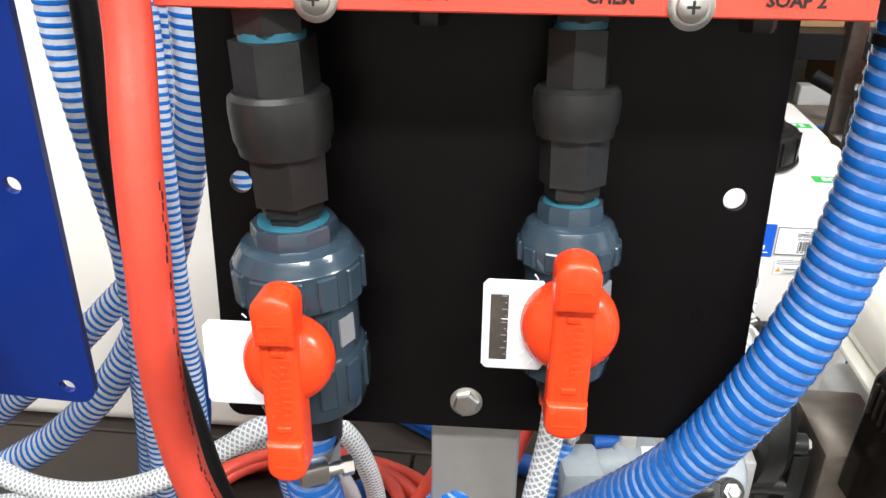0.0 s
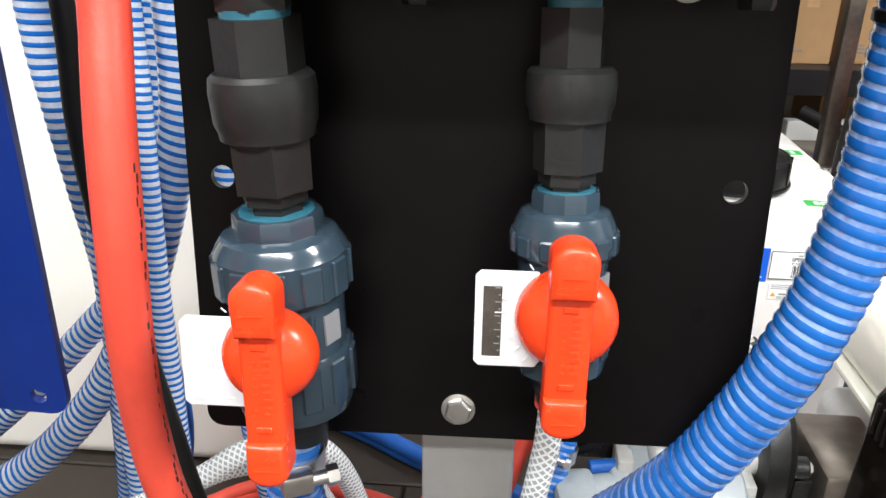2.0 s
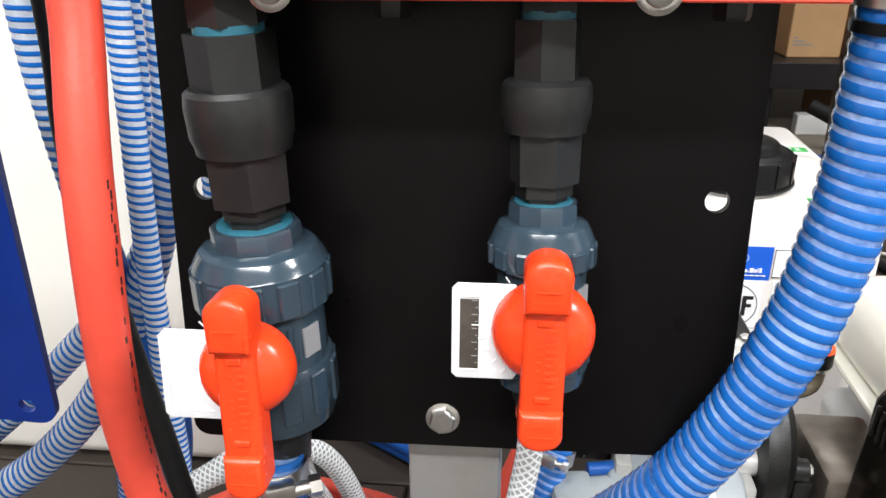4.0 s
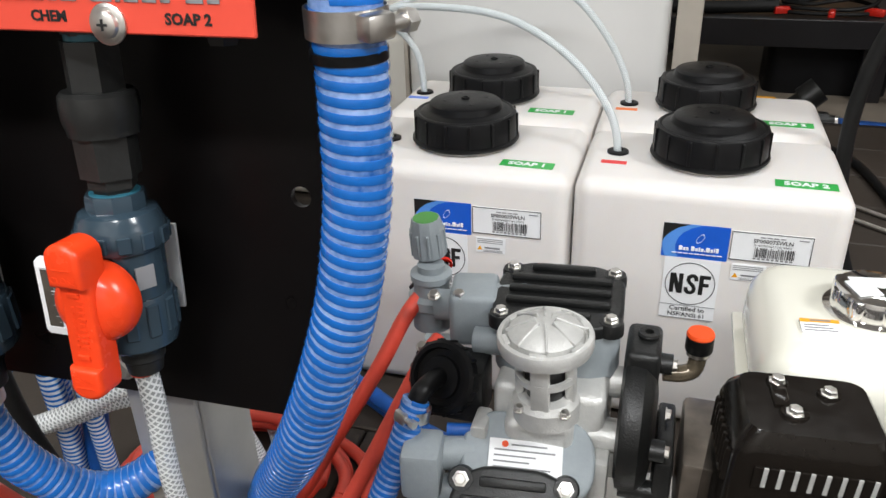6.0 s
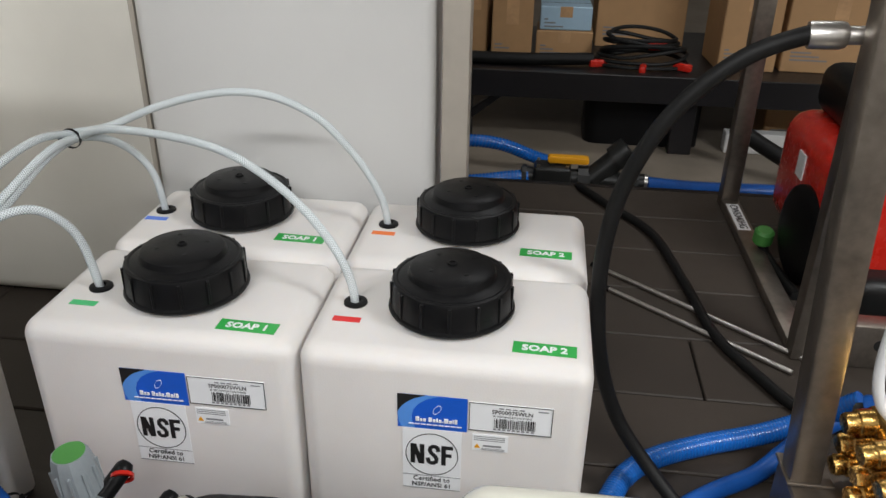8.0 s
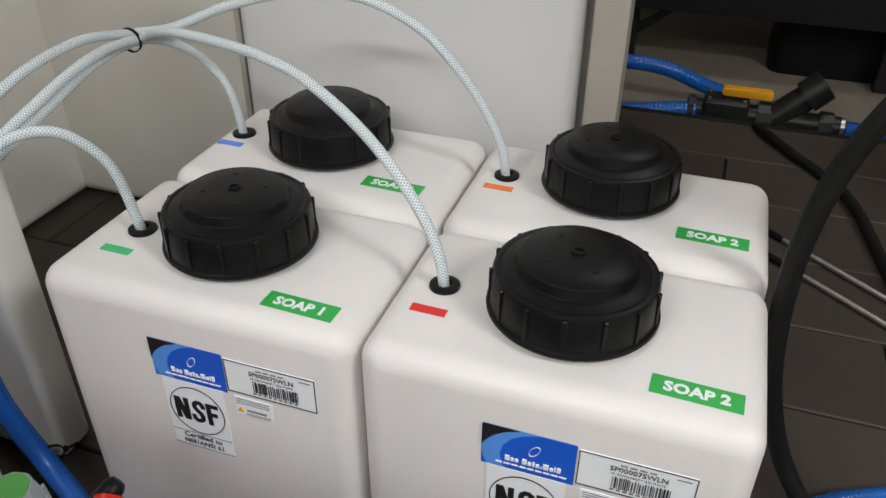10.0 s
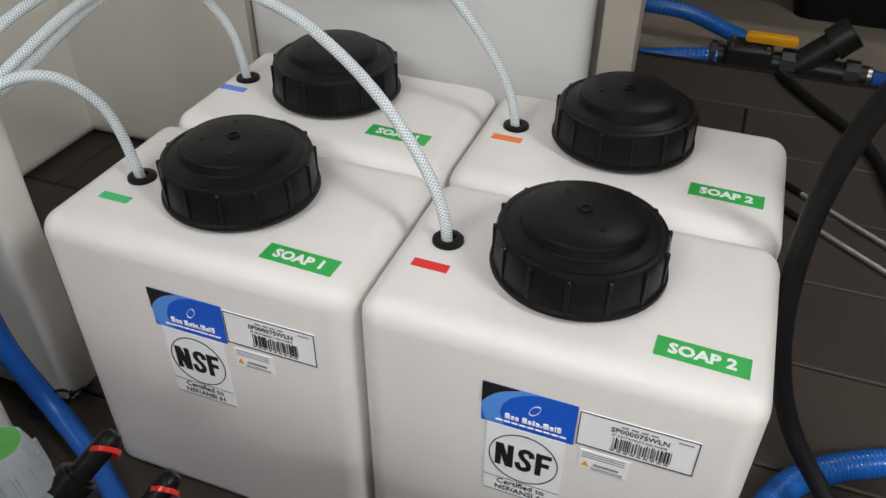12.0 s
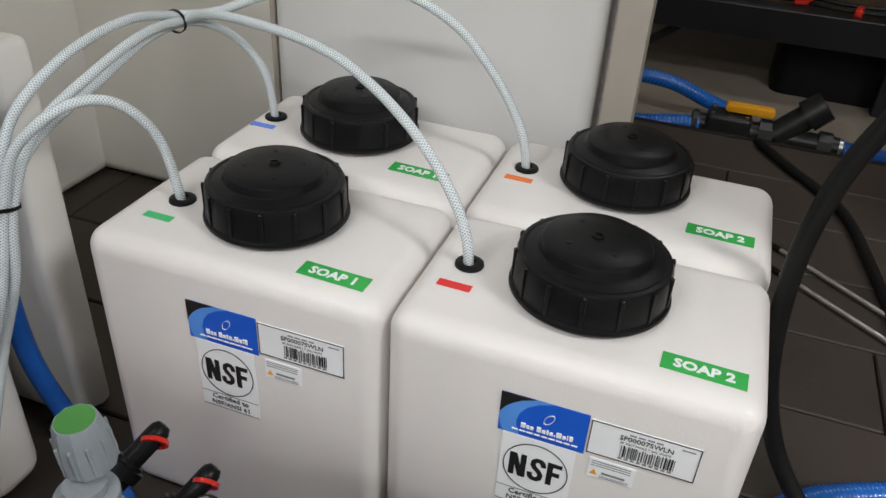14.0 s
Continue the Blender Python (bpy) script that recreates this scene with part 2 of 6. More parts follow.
def lathe(bm, prof, seg=28, m=None, phase=0.0):
    """Turns (radius, height) pairs round the z axis; few segments make a hexagon."""
    rings = []
    for r, z in prof:
        if r < 1e-6:
            rings.append([bm.verts.new((0, 0, z))])
        else:
            rings.append([bm.verts.new((r * math.cos(phase + 2 * math.pi * i / seg), r * math.sin(phase + 2 * math.pi * i / seg), z)) for i in range(seg)])
    for a, b in zip(rings, rings[1:]):
        for i in range(seg):
            q = [a[i % len(a)], a[(i + 1) % len(a)], b[(i + 1) % len(b)], b[i % len(b)]]
            q = list(dict.fromkeys(q))
            if len(q) > 2:
                bm.faces.new(q)
    if tuple(prof[0]) == tuple(prof[-1]):
        bmesh.ops.weld_verts(bm, targetmap=dict(zip(rings[-1], rings[0])))
        rings.pop()
    else:
        for ring in (rings[0], rings[-1]):
            if len(ring) > 2:
                bm.faces.new(ring)
    if m:
        bmesh.ops.transform(bm, matrix=m, verts=[v for r in rings for v in r])
    return bm


def LA(prof, seg=28, m=None, phase=0.0):
    return lathe(bmesh.new(), prof, seg, m, phase)


def along(a, b):
    """A pose at a whose z axis points to b."""
    a, b = Vector(a), Vector(b)
    return Matrix.Translation(a) @ (b - a).to_track_quat("Z", "Y").to_matrix().to_4x4()


def rod(bm, a, b, r, r2=None, seg=16):
    d = (Vector(b) - Vector(a)).length
    return lathe(bm, [(r, 0), (r if r2 is None else r2, d)], seg, along(a, b))


def curve_points(pts, step=0.01):
    """A smooth way through the points, evenly spaced."""
    p = [Vector(q) for q in pts]
    p = [p[0] * 2 - p[1]] + p + [p[-1] * 2 - p[-2]]
    out = []
    for i in range(1, len(p) - 2):
        n = max(2, int((p[i + 1] - p[i]).length / step))
        for k in range(n):
            t = k / n
            out.append(0.5 * ((2 * p[i]) + (p[i + 1] - p[i - 1]) * t + (2 * p[i - 1] - 5 * p[i] + 4 * p[i + 1] - p[i + 2]) * t * t
                              + (3 * p[i] - p[i - 1] - 3 * p[i + 1] + p[i + 2]) * t ** 3))
    out.append(p[-2])
    return out


def frames_along(path):
    out, up = [], None
    for i, p in enumerate(path):
        d = (path[min(i + 1, len(path) - 1)] - path[max(i - 1, 0)]).normalized()
        if up is None:
            up = Vector((0, 0, 1)) if abs(d.z) < 0.9 else Vector((1, 0, 0))
        up = (up - d * up.dot(d)).normalized()
        out.append((p, d.cross(up), up))
    return out


def sweep(bm, pts, r, seg=12, step=0.01, hollow=False):
    """A round tube along the points, with u round it and v along it in metres."""
    path = curve_points(pts, step)
    uvl = bm.loops.layers.uv.verify()
    rings, dist = [], [0.0]
    for i, (p, a, b) in enumerate(frames_along(path)):
        if i:
            dist.append(dist[-1] + (p - path[i - 1]).length)
        rings.append([bm.verts.new(p + a * (r * math.cos(2 * math.pi * k / seg)) + b * (r * math.sin(2 * math.pi * k / seg))) for k in range(seg)])
    for i in range(len(rings) - 1):
        for k in range(seg):
            f = bm.faces.new((rings[i][k], rings[i][(k + 1) % seg], rings[i + 1][(k + 1) % seg], rings[i + 1][k]))
            for lp, (u, v) in zip(f.loops, ((k, i), (k + 1, i), (k + 1, i + 1), (k, i + 1))):
                lp[uvl].uv = (u / seg, dist[v])
    if not hollow:
        bm.faces.new(rings[0])
        bm.faces.new(rings[-1])
    return bm


def SW(pts, r, seg=12, step=0.01):
    return sweep(bmesh.new(), pts, r, seg, step)


def helix(pts, big, small, pitch, per=16, seg=6):
    """A rib that winds round the way through the points."""
    path = curve_points(pts, 0.004)
    fr = frames_along(path)
    dist = [0.0]
    for i in range(1, len(path)):
        dist.append(dist[-1] + (path[i] - path[i - 1]).length)
    n = int(dist[-1] / pitch * per)
    bm, rings, j = bmesh.new(), [], 0
    for i in range(n):
        s = dist[-1] * i / n
        while j < len(dist) - 2 and dist[j + 1] < s:
            j += 1
        t = (s - dist[j]) / max(1e-9, dist[j + 1] - dist[j])
        p = fr[j][0].lerp(fr[j + 1][0], t)
        a, b = fr[j][1].lerp(fr[j + 1][1], t), fr[j][2].lerp(fr[j + 1][2], t)
        th = 2 * math.pi * i / per
        d = a.cross(b).normalized()
        out = (a * math.cos(th) + b * math.sin(th)).normalized()
        c = p + out * big
        rings.append([bm.verts.new(c + out * (small * 0.45 * math.cos(2 * math.pi * k / seg)) + d * (small * 1.25 * math.sin(2 * math.pi * k / seg))) for k in range(seg)])
    for i in range(len(rings) - 1):
        for k in range(seg):
            bm.faces.new((rings[i][k], rings[i][(k + 1) % seg], rings[i + 1][(k + 1) % seg], rings[i + 1][k]))
    return bm


def outline(bm, pts, y0, y1, bevel=0.0, seg=2, m=None):
    """A flat shape of (x, z) points, from depth y0 to y1, its edges rounded."""
    a = [bm.verts.new((x, y0, z)) for x, z in pts]
    f = bm.faces.new(a)
    r = bmesh.ops.extrude_face_region(bm, geom=[f])
    top = [v for v in r["geom"] if isinstance(v, bmesh.types.BMVert)]
    bmesh.ops.translate(bm, vec=(0, y1 - y0, 0), verts=top)
    vs = a + top
    if bevel:
        es = [e for e in {e for v in a for e in v.link_edges} if all(v in a for v in e.verts)]
        r = bmesh.ops.bevel(bm, geom=es, offset=bevel, segments=seg, profile=0.5, affect="EDGES")
        vs = list({v for f in r["faces"] for v in f.verts} | {v for v in vs if v.is_valid})
    if m:
        bmesh.ops.transform(bm, matrix=m, verts=vs)
    return bm


def rounded(x0, z0, x1, z1, r, n=4):
    pts = []
    for cx, cz, a0 in ((x1 - r, z1 - r, 0), (x0 + r, z1 - r, 90), (x0 + r, z0 + r, 180), (x1 - r, z0 + r, 270)):
        for k in range(n + 1):
            a = radians(a0 + 90 * k / n)
            pts.append((cx + r * math.cos(a), cz + r * math.sin(a)))
    return pts


def ring_hose(name, pts, r, label, pitch=0.0085, core=None, rib=None):
    """Clear suction hose with a rigid blue helix."""
    t = thing(name, pose(0, 0, 0), label, "hose", "blue ribbed hoses")
    part("hose_wall", SW(pts, r * 0.955, 24, 0.006), core or BLUECORE, t)
    part("helix_rib", helix(pts, r * 0.955, pitch * (0.20 if core is PALECORE else 0.28), pitch), rib or BLUERIB, t, "raised blue spiral rib")
    return t


def hose_clamp(parent, a, b, r, side):
    """Worm-drive clamp: band, screw housing and hexagon screw."""
    m = along(a, b)
    d = (Vector(b) - Vector(a)).length
    band = part("clamp_band", LA([(r * 1.02, 0), (r * 1.06, 0), (r * 1.06, d), (r * 1.02, d), (r * 1.02, 0)], 28, m), STAINLESS, parent, "stainless worm-drive clamp")
    s = Vector(side).normalized()
    mid = (Vector(a) + Vector(b)) / 2
    c = mid + s * r * 1.12
    ax = (Vector(b) - Vector(a)).normalized()
    tang = s.cross(ax).normalized()
    mm = Matrix.Translation(c) @ Matrix((tang, ax, s)).transposed().to_4x4()
    part("clamp_housing", B((-0.009, -d * 0.45, -0.003), (0.005, d * 0.45, 0.0055), 0.002, 2, mm), STAINLESS, band)
    bm = bmesh.new()
    rod(bm, c - tang * 0.002 + s * 0.002, c + tang * 0.012 + s * 0.002, 0.0032, seg=12)
    rod(bm, c + tang * 0.011 + s * 0.002, c + tang * 0.016 + s * 0.002, 0.0048, seg=6)
    part("clamp_screw", bm, STAINLESS, band)
    return band


# ---- setting ----
FLOOR = -0.02
DECK_END = 2.58
solid("floor_base", B((-3.0, -2.5, -0.20), (4.5, DECK_END, -0.031)), JOINT, "dark joint bed under the deck boards", "floor", kind="structure")
floor = thing("floor", pose(0, 0, 0), "brown-grey deck of wide butted boards", "floor", kind="structure")
ground = solid("ground", B((-5.0, DECK_END, -0.40), (6.5, 7.0, -0.14)), CONCRETE, "grey-brown warehouse concrete beyond the deck", "floor", kind="structure")
solid("trim", B((-3.0, DECK_END, -0.20), (4.5, DECK_END + 0.02, -0.022)), SHELFBLACK, "black edge trim of the deck", "trim", kind="structure")
# Unseen walls and ceiling, added to enclose the scene and bounce light.
for nm, lo, hi in (("wall_north", (-5.0, 7.0, -0.4), (6.5, 7.1, 2.8)), ("wall_south", (-5.0, -2.6, -0.4), (6.5, -2.5, 2.8)),
                   ("wall_west", (-3.1, -2.5, -0.4), (-3.0, 7.0, 2.8)), ("wall_east", (4.5, -2.5, -0.4), (4.6, 7.0, 2.8))):
    solid(nm, B(lo, hi), ROOM, "plain grey-beige room wall, unseen and assumed", "wall", kind="structure")
solid("ceiling", B((-5.0, -2.6, CEILING), (6.5, 7.1, CEILING + 0.1)), CEIL, "plain white ceiling, unseen and assumed", "ceiling", kind="structure")
# Fittings made up to house the unseen lamps.
for lx, ly, sx, sy, pw in LAMPS:
    fix = thing("assumed_ceiling_light", pose(lx, ly, CEILING), "long white ceiling light fitting, unseen and assumed", "lamp", "ceiling lights")
    part("housing", B((-sx / 2 - 0.03, -sy / 2 - 0.03, -0.075), (sx / 2 + 0.03, sy / 2 + 0.03, 0.0), 0.01), CEIL, fix)
    part("diffuser", B((-sx / 2, -sy / 2, -0.085), (sx / 2, sy / 2, -0.0755), 0.003), GLOW, fix)

# white tank bodies that close the view to the left and behind
big = thing("water_tank", pose(-0.64, 1.73, FLOOR), "large cream-white rectangular poly water tank standing on the deck", "tank")
part("back_wall", B((-0.10, 0.0, 0.0), (0.60, 0.6, 1.5), 0.03, 4), WHITE_WALL, big)
part("side_wall", B((-1.2, -0.66, 0.0), (0.0, 0.55, 1.5), 0.03, 4), WHITE_WALL, big)
part("front_wall", B((-0.31, -0.78, 0.0), (0.485, -0.695, 0.94), 0.028, 5), WHITE_WALL, big, "tall cream-white wall with rounded corners")
part("foot_wall", B((-0.31, -0.615, 0.0), (0.475, -0.558, 0.54), 0.012, 3), WHITE_WALL, big, "narrow cream-white wall beside the soap tanks")
cab = thing("white_cabinet", pose(-0.083, 1.54, FLOOR), "tall plain white cabinet behind the soap tanks", "cabinet")
part("side_panel", B((0, 0, 0), (0.486, 0.16, 1.5), 0.018, 4), CABINET, cab)
# Strip added to draw the dark gap at the cabinet's left edge.
part("seam_strip", B((-0.012, 0.012, 0), (-0.003, 0.1, 1.5), 0.001), GALV, cab, "thin grey strip added for the dark gap beside the cabinet")
post = thing("steel_post", pose(0.448, 1.56, FLOOR), "beige painted flat steel post beside the white cabinet", "post")
part("tube", B((-0.034, 0.005, 0.004), (0.010, 0.050, 1.5), 0.003, 2), GALV, post)
part("foot_plate", B((-0.040, 0.0, 0), (0.016, 0.056, 0.0035)), GALV, post)


# ---- soap tanks ----
def lid_part(parent, cx, cy, z, turn):
    neck_z, z = z, z + 0.003
    tall = Matrix.Diagonal((1, 1, 1.13, 1))
    lid = part("lid", LA([(0, 0.0015), (0.068, 0.0015), (0.0785, 0.0022), (0.0803, 0.0045), (0.0797, 0.0070), (0.0768, 0.0085), (0.0757, 0.036), (0.0740, 0.0395),
                          (0.0705, 0.0405), (0.0675, 0.0398), (0.0600, 0.0425), (0.0570, 0.0430), (0.0555, 0.0440), (0.0530, 0.0510), (0.0500, 0.0530), (0.0250, 0.0550), (0.0, 0.0555)],
                         56, pose(cx, cy, z) @ tall), BLACK, parent, "black screw lid with a ribbed rim")
    bm = bmesh.new()
    for i in range(14):
        a = turn + 2 * math.pi * i / 14
        m = pose(cx, cy, z) @ tall @ Matrix.Rotation(a, 4, "Z")
        box(bm, (0.0745, -0.0022, 0.0080), (0.0783, 0.0022, 0.038), 0.0008, 1, m)
    pieces("grip_rib", bm, BLACK, lid)
    bm = bmesh.new()
    lathe(bm, [(0.0066, 0.0545), (0.0062, 0.0572), (0.0042, 0.0574), (0.0036, 0.0556), (0, 0.0556)], 20, pose(cx, cy, z) @ tall)
    part("vent", bm, BLACK, lid)
    bm = bmesh.new()
    for k in range(4):
        a = turn + 0.4 + k * math.pi / 2
        lathe(bm, [(0.0036, 0.0520), (0.0030, 0.0549), (0, 0.0552)], 12, pose(cx + 0.031 * math.cos(a), cy + 0.031 * math.sin(a), z) @ tall)
    pieces("dimple", bm, BLACK, lid)
    lathe_neck = LA([(0.070, -0.003), (0.071, 0.002), (0.066, 0.016)], 40, pose(cx, cy, neck_z))
    part("neck", lathe_neck, POLY, parent)


TW, TD, TH = 0.350, 0.223, 0.380


def soap_tank(x, y, text, tape, lid_at, bung_at, label_at, turn, skew):
    t = thing("soap_tank", pose(x, y, FLOOR), "white plastic tank marked " + text + ", black lid, " + tape + " tape", "tank", "soap tanks")
    bm = B((0, 0, 0), (TW, TD, TH), 0.024, 6, pose(-0.011 if x < 0 else -0.005, 0, 0))
    part("body", bm, POLY, t)
    lid_part(t, lid_at[0], lid_at[1], TH, turn)
    bx, by = bung_at
    part("grommet", LA([(0.0155, -0.001), (0.0150, 0.0030), (0.0115, 0.0045), (0.0075, 0.0040), (0.0062, 0.0015), (0, 0.0015)], 26, pose(bx, by, TH)), BLACK, t, "round black rubber grommet")
    part("colour_tape", B((-0.0175, -0.0055, -0.0005), (0.0175, 0.0055, 0.0007), m=pose(bx - 0.002, by - (0.041 if y < 1.2 else 0.031), TH, 0, 0, skew * 0.5)), TAGS[tape], t, tape + " tape strip")
    m = pose(label_at[0], label_at[1], TH, 0, 0, skew)
    lab = part("soap_label", B((-0.0375, -0.0115, -0.0005), (0.0375, 0.0115, 0.0008), m=m), LABELGREEN, t, "green label with white lettering " + text)
    writing(text, 0.0160, m @ pose(0, -0.0008, 0.0010), LABELWHITE, lab, squeeze=1.04)
    return t


def tank_front_labels(t):
    """The maker's stickers on the front of a tank; the front is the plane y = 0."""
    up = pose(0, 0, 0, 90, 0, 0)
    x0, z1 = 0.117, 0.329
    sticker = part("maker_label", B((x0, -0.0005, z1 - 0.049), (x0 + 0.084, 0.0003, z1)), LABELBLUE, t, "blue and black maker label")
    rim = [(x0 + a, z1 - b) for a, b in ((0, 0.027), (0.002, 0.022), (0.006, 0.0165), (0.012, 0.0105), (0.020, 0.0050), (0.033, 0))]
    inner = [(x0 + a, z1 - b) for a, b in ((0.050, 0), (0.036, 0.0050), (0.026, 0.0120), (0.0195, 0.0210), (0.0170, 0.0310), (0.0180, 0.0400), (0.0215, 0.0485))]
    part("black_corner", outline(bmesh.new(), [(x0, z1)] + rim, -0.0012, -0.0002), INK, sticker)
    part("pale_sweep", outline(bmesh.new(), rim + inner + [(x0 + 0.005, z1 - 0.0485), (x0 + 0.0015, z1 - 0.040)], -0.0009, -0.0002), LABELSKY, sticker)
    bm = bmesh.new()
    a = x0 + 0.022
    for w, h in ((0.0046, 0.0066), (0.0030, 0.0046), (0.0034, 0.0046), (-1, 0), (0.0044, 0.0066), (0.0034, 0.0046), (0.0022, 0.0060), (0.0034, 0.0046), (0.0014, 0.0024), (0.0052, 0.0066),
                 (0.0034, 0.0046), (0.0014, 0.0066), (0.0036, 0.0066)):
        if w < 0:
            a += 0.0022
            continue
        box(bm, (a, -0.0024, z1 - 0.0375), (a + w, -0.0011, z1 - 0.0375 + h), 0.0005, 1)
        a += w + 0.0008
    for j in range(9):
        box(bm, (x0 + 0.014 + j * 0.0072, -0.0024, z1 - 0.0422), (x0 + 0.0200 + j * 0.0072, -0.0011, z1 - 0.0413))
    pieces("logo_bar", bm, LABELWHITE, sticker)
    bm = bmesh.new()
    lathe(bm, [(0.0062, 0), (0.0068, 0), (0.0068, 0.0008), (0.0062, 0.0008), (0.0062, 0)], 24, pose(x0 + 0.048, -0.0012, z1 - 0.019, 90, 32, 0) @ Matrix.Diagonal((0.55, 1.1, 1, 1)))
    part("logo_ring", bm, LABELWHITE, sticker)
    # data label
    a0, a1, b0, b1 = x0 + 0.086, x0 + 0.184, z1 - 0.044, z1 - 0.003
    data = part("data_label", B((a0, -0.0010, b0), (a1, 0.0003, b1)), LABELWHITE, t, "white data label with a bar code")
    bm = bmesh.new()
    for lo, hi in (((a0, b0), (a1, b0 + 0.0009)), ((a0, b1 - 0.0009), (a1, b1)), ((a0, b0), (a0 + 0.0009, b1)), ((a1 - 0.0009, b0), (a1, b1))):
        box(bm, (lo[0], -0.0016, lo[1]), (hi[0], -0.0011, hi[1]))
    part("border", bm, INK, data)
    bm, x = bmesh.new(), a0 + 0.030
    rnd = random.Random(4)
    while x < a0 + 0.078:
        w = rnd.choice((0.0006, 0.0006, 0.0011, 0.0016))
        box(bm, (x, -0.0016, b0 + 0.0065), (x + w, -0.0011, b0 + 0.0205 - (0.002 if rnd.random() < 0.1 else 0)))
        x += w + rnd.choice((0.0006, 0.0009, 0.0014))
    tagged(part("bar_code", bm, INK, data), kind="stuff")
    bm = bmesh.new()
    for k in range(9):
        box(bm, (a0 + 0.029 + k * 0.0056, -0.0016, b0 + 0.0035), (a0 + 0.0325 + k * 0.0056, -0.0011, b0 + 0.0055))
    for k in range(4):
        box(bm, (a0 + 0.035 + k * 0.008, -0.0016, b1 - 0.0065), (a0 + 0.041 + k * 0.008, -0.0011, b1 - 0.0050))
    box(bm, (a1 - 0.017, -0.0016, b1 - 0.006), (a1 - 0.005, -0.0011, b1 - 0.0048))
    pieces("print_bar", bm, INKGREY, data)
    writing("SP00007SWLN", 0.0078, pose(a0 + 0.051, -0.0013, b1 - 0.0115) @ up, INK, data)
    writing("SP. RECTANGLE 7 GAL WHITE", 0.0034, pose(a0 + 0.051, -0.0013, b1 - 0.0175) @ up, INK, data)
    # certification sticker
    c0, c1, d1 = x0 + 0.006, x0 + 0.078, z1 - 0.049
    cert = part("certification_label", B((c0, -0.0010, d1 - 0.0945), (c1, 0.0003, d1 - 0.0005)), LABELWHITE, t, "white certification label with a round mark")
    cx, cz = (c0 + c1) / 2, d1 - 0.039
    bm = lathe(bmesh.new(), [(0.0316, 0), (0.0325, 0), (0.0325, 0.0006), (0.0316, 0.0006), (0.0316, 0)], 48, pose(cx, -0.0010, cz, 90, 0, 0))
    part("mark_ring", bm, INK, cert)
    bm = bmesh.new()
    h, y0, y1 = 0.0150, -0.0017, -0.0011

    def stroke(pts):
        outline(bm, [(cx + px, cz + pz * h) for px, pz in pts], y0, y1)

    xa, xb, st = -0.0262, -0.0092, 0.0056
    stroke([(xa, 1), (xa + st, 1), (xa + st, -1), (xa, -1)])
    stroke([(xb - st, 1), (xb, 1), (xb, -1), (xb - st, -1)])
    outline(bm, [(cx + xa + st * 0.2, cz + h), (cx + xa + st * 1.25, cz + h), (cx + xb - st * 0.2, cz - h), (cx + xb - st * 1.25, cz - h)], y0 - 0.0002, y1)
    curl = [(0.0064, 0.42), (0.0058, 0.70), (0.0030, 0.86), (-0.0004, 0.86), (-0.0034, 0.70), (-0.0040, 0.42), (-0.0020, 0.16), (0.0024, -0.12), (0.0044, -0.40), (0.0038, -0.70), (0.0006, -0.86), (-0.0030, -0.86), (-0.0056, -0.70), (-0.0064, -0.40)]
    for i, (p, q) in enumerate(zip(curl, curl[1:])):
        a, b = Vector((p[0], p[1] * h)), Vector((q[0], q[1] * h))
        n = (b - a).normalized()
        n = Vector((-n.y, n.x)) * 0.0025
        e = (b - a).normalized() * 0.0007
        outline(bm, [(cx + 0.0016 + v.x, cz + v.y) for v in (a + n - e, b + n + e, b - n + e, a - n - e)], y0 - 0.0001 * (i % 2), y1)
    xf = 0.0118
    stroke([(xf, 1), (xf + st, 1), (xf + st, -1), (xf, -1)])
    stroke([(xf + st, 1), (xf + 0.0142, 1), (xf + 0.0142, 0.66), (xf + st, 0.66)])
    stroke([(xf + st, 0.20), (xf + 0.0126, 0.20), (xf + 0.0126, -0.14), (xf + st, -0.14)])
    pieces("mark_bar", bm, INK, cert)
    writing("Certified to", 0.0098, pose(cx, -0.0013, d1 - 0.0785) @ up, INK, cert)
    writing("NSF/ANSI 61", 0.0092, pose(cx, -0.0013, d1 - 0.0880) @ up, INK, cert)
    bm = bmesh.new()
    box(bm, (c0, -0.0016, d1 - 0.0940), (c1, -0.0011, d1 - 0.0932))
    box(bm, (c0, -0.0016, d1 - 0.0733), (c1, -0.0011, d1 - 0.0726))
    part("rule", bm, INKGREY, cert)
    # warning sticker
    e0, e1, g1 = x0 + 0.091, x0 + 0.134, z1 - 0.050
    warn = part("warning_label", B((e0, -0.0009, g1 - 0.024), (e1, 0.0003, g1)), LABELWHITE, t, "small white warning label")
    bm = bmesh.new()
    for k in range(3):
        box(bm, (e0 + 0.002, -0.0014, g1 - 0.003 - k * 0.0028), (e1 - 0.004 + 0.0, -0.0010, g1 - 0.0022 - k * 0.0028))
    box(bm, (e0 + 0.013, -0.0014, g1 - 0.0175), (e1 - 0.008, -0.0010, g1 - 0.0150))
    for k in range(2):
        box(bm, (e0 + 0.011, -0.0014, g1 - 0.0205 - k * 0.002), (e1 - 0.004, -0.0010, g1 - 0.0198 - k * 0.002))
    pieces("print_bar", bm, INKGREY, warn)
    part("warning_triangle", outline(bmesh.new(), [(e0 + 0.002, g1 - 0.020), (e0 + 0.0095, g1 - 0.020), (e0 + 0.0058, g1 - 0.0135)], -0.0014, -0.0010), YELLOW, warn)


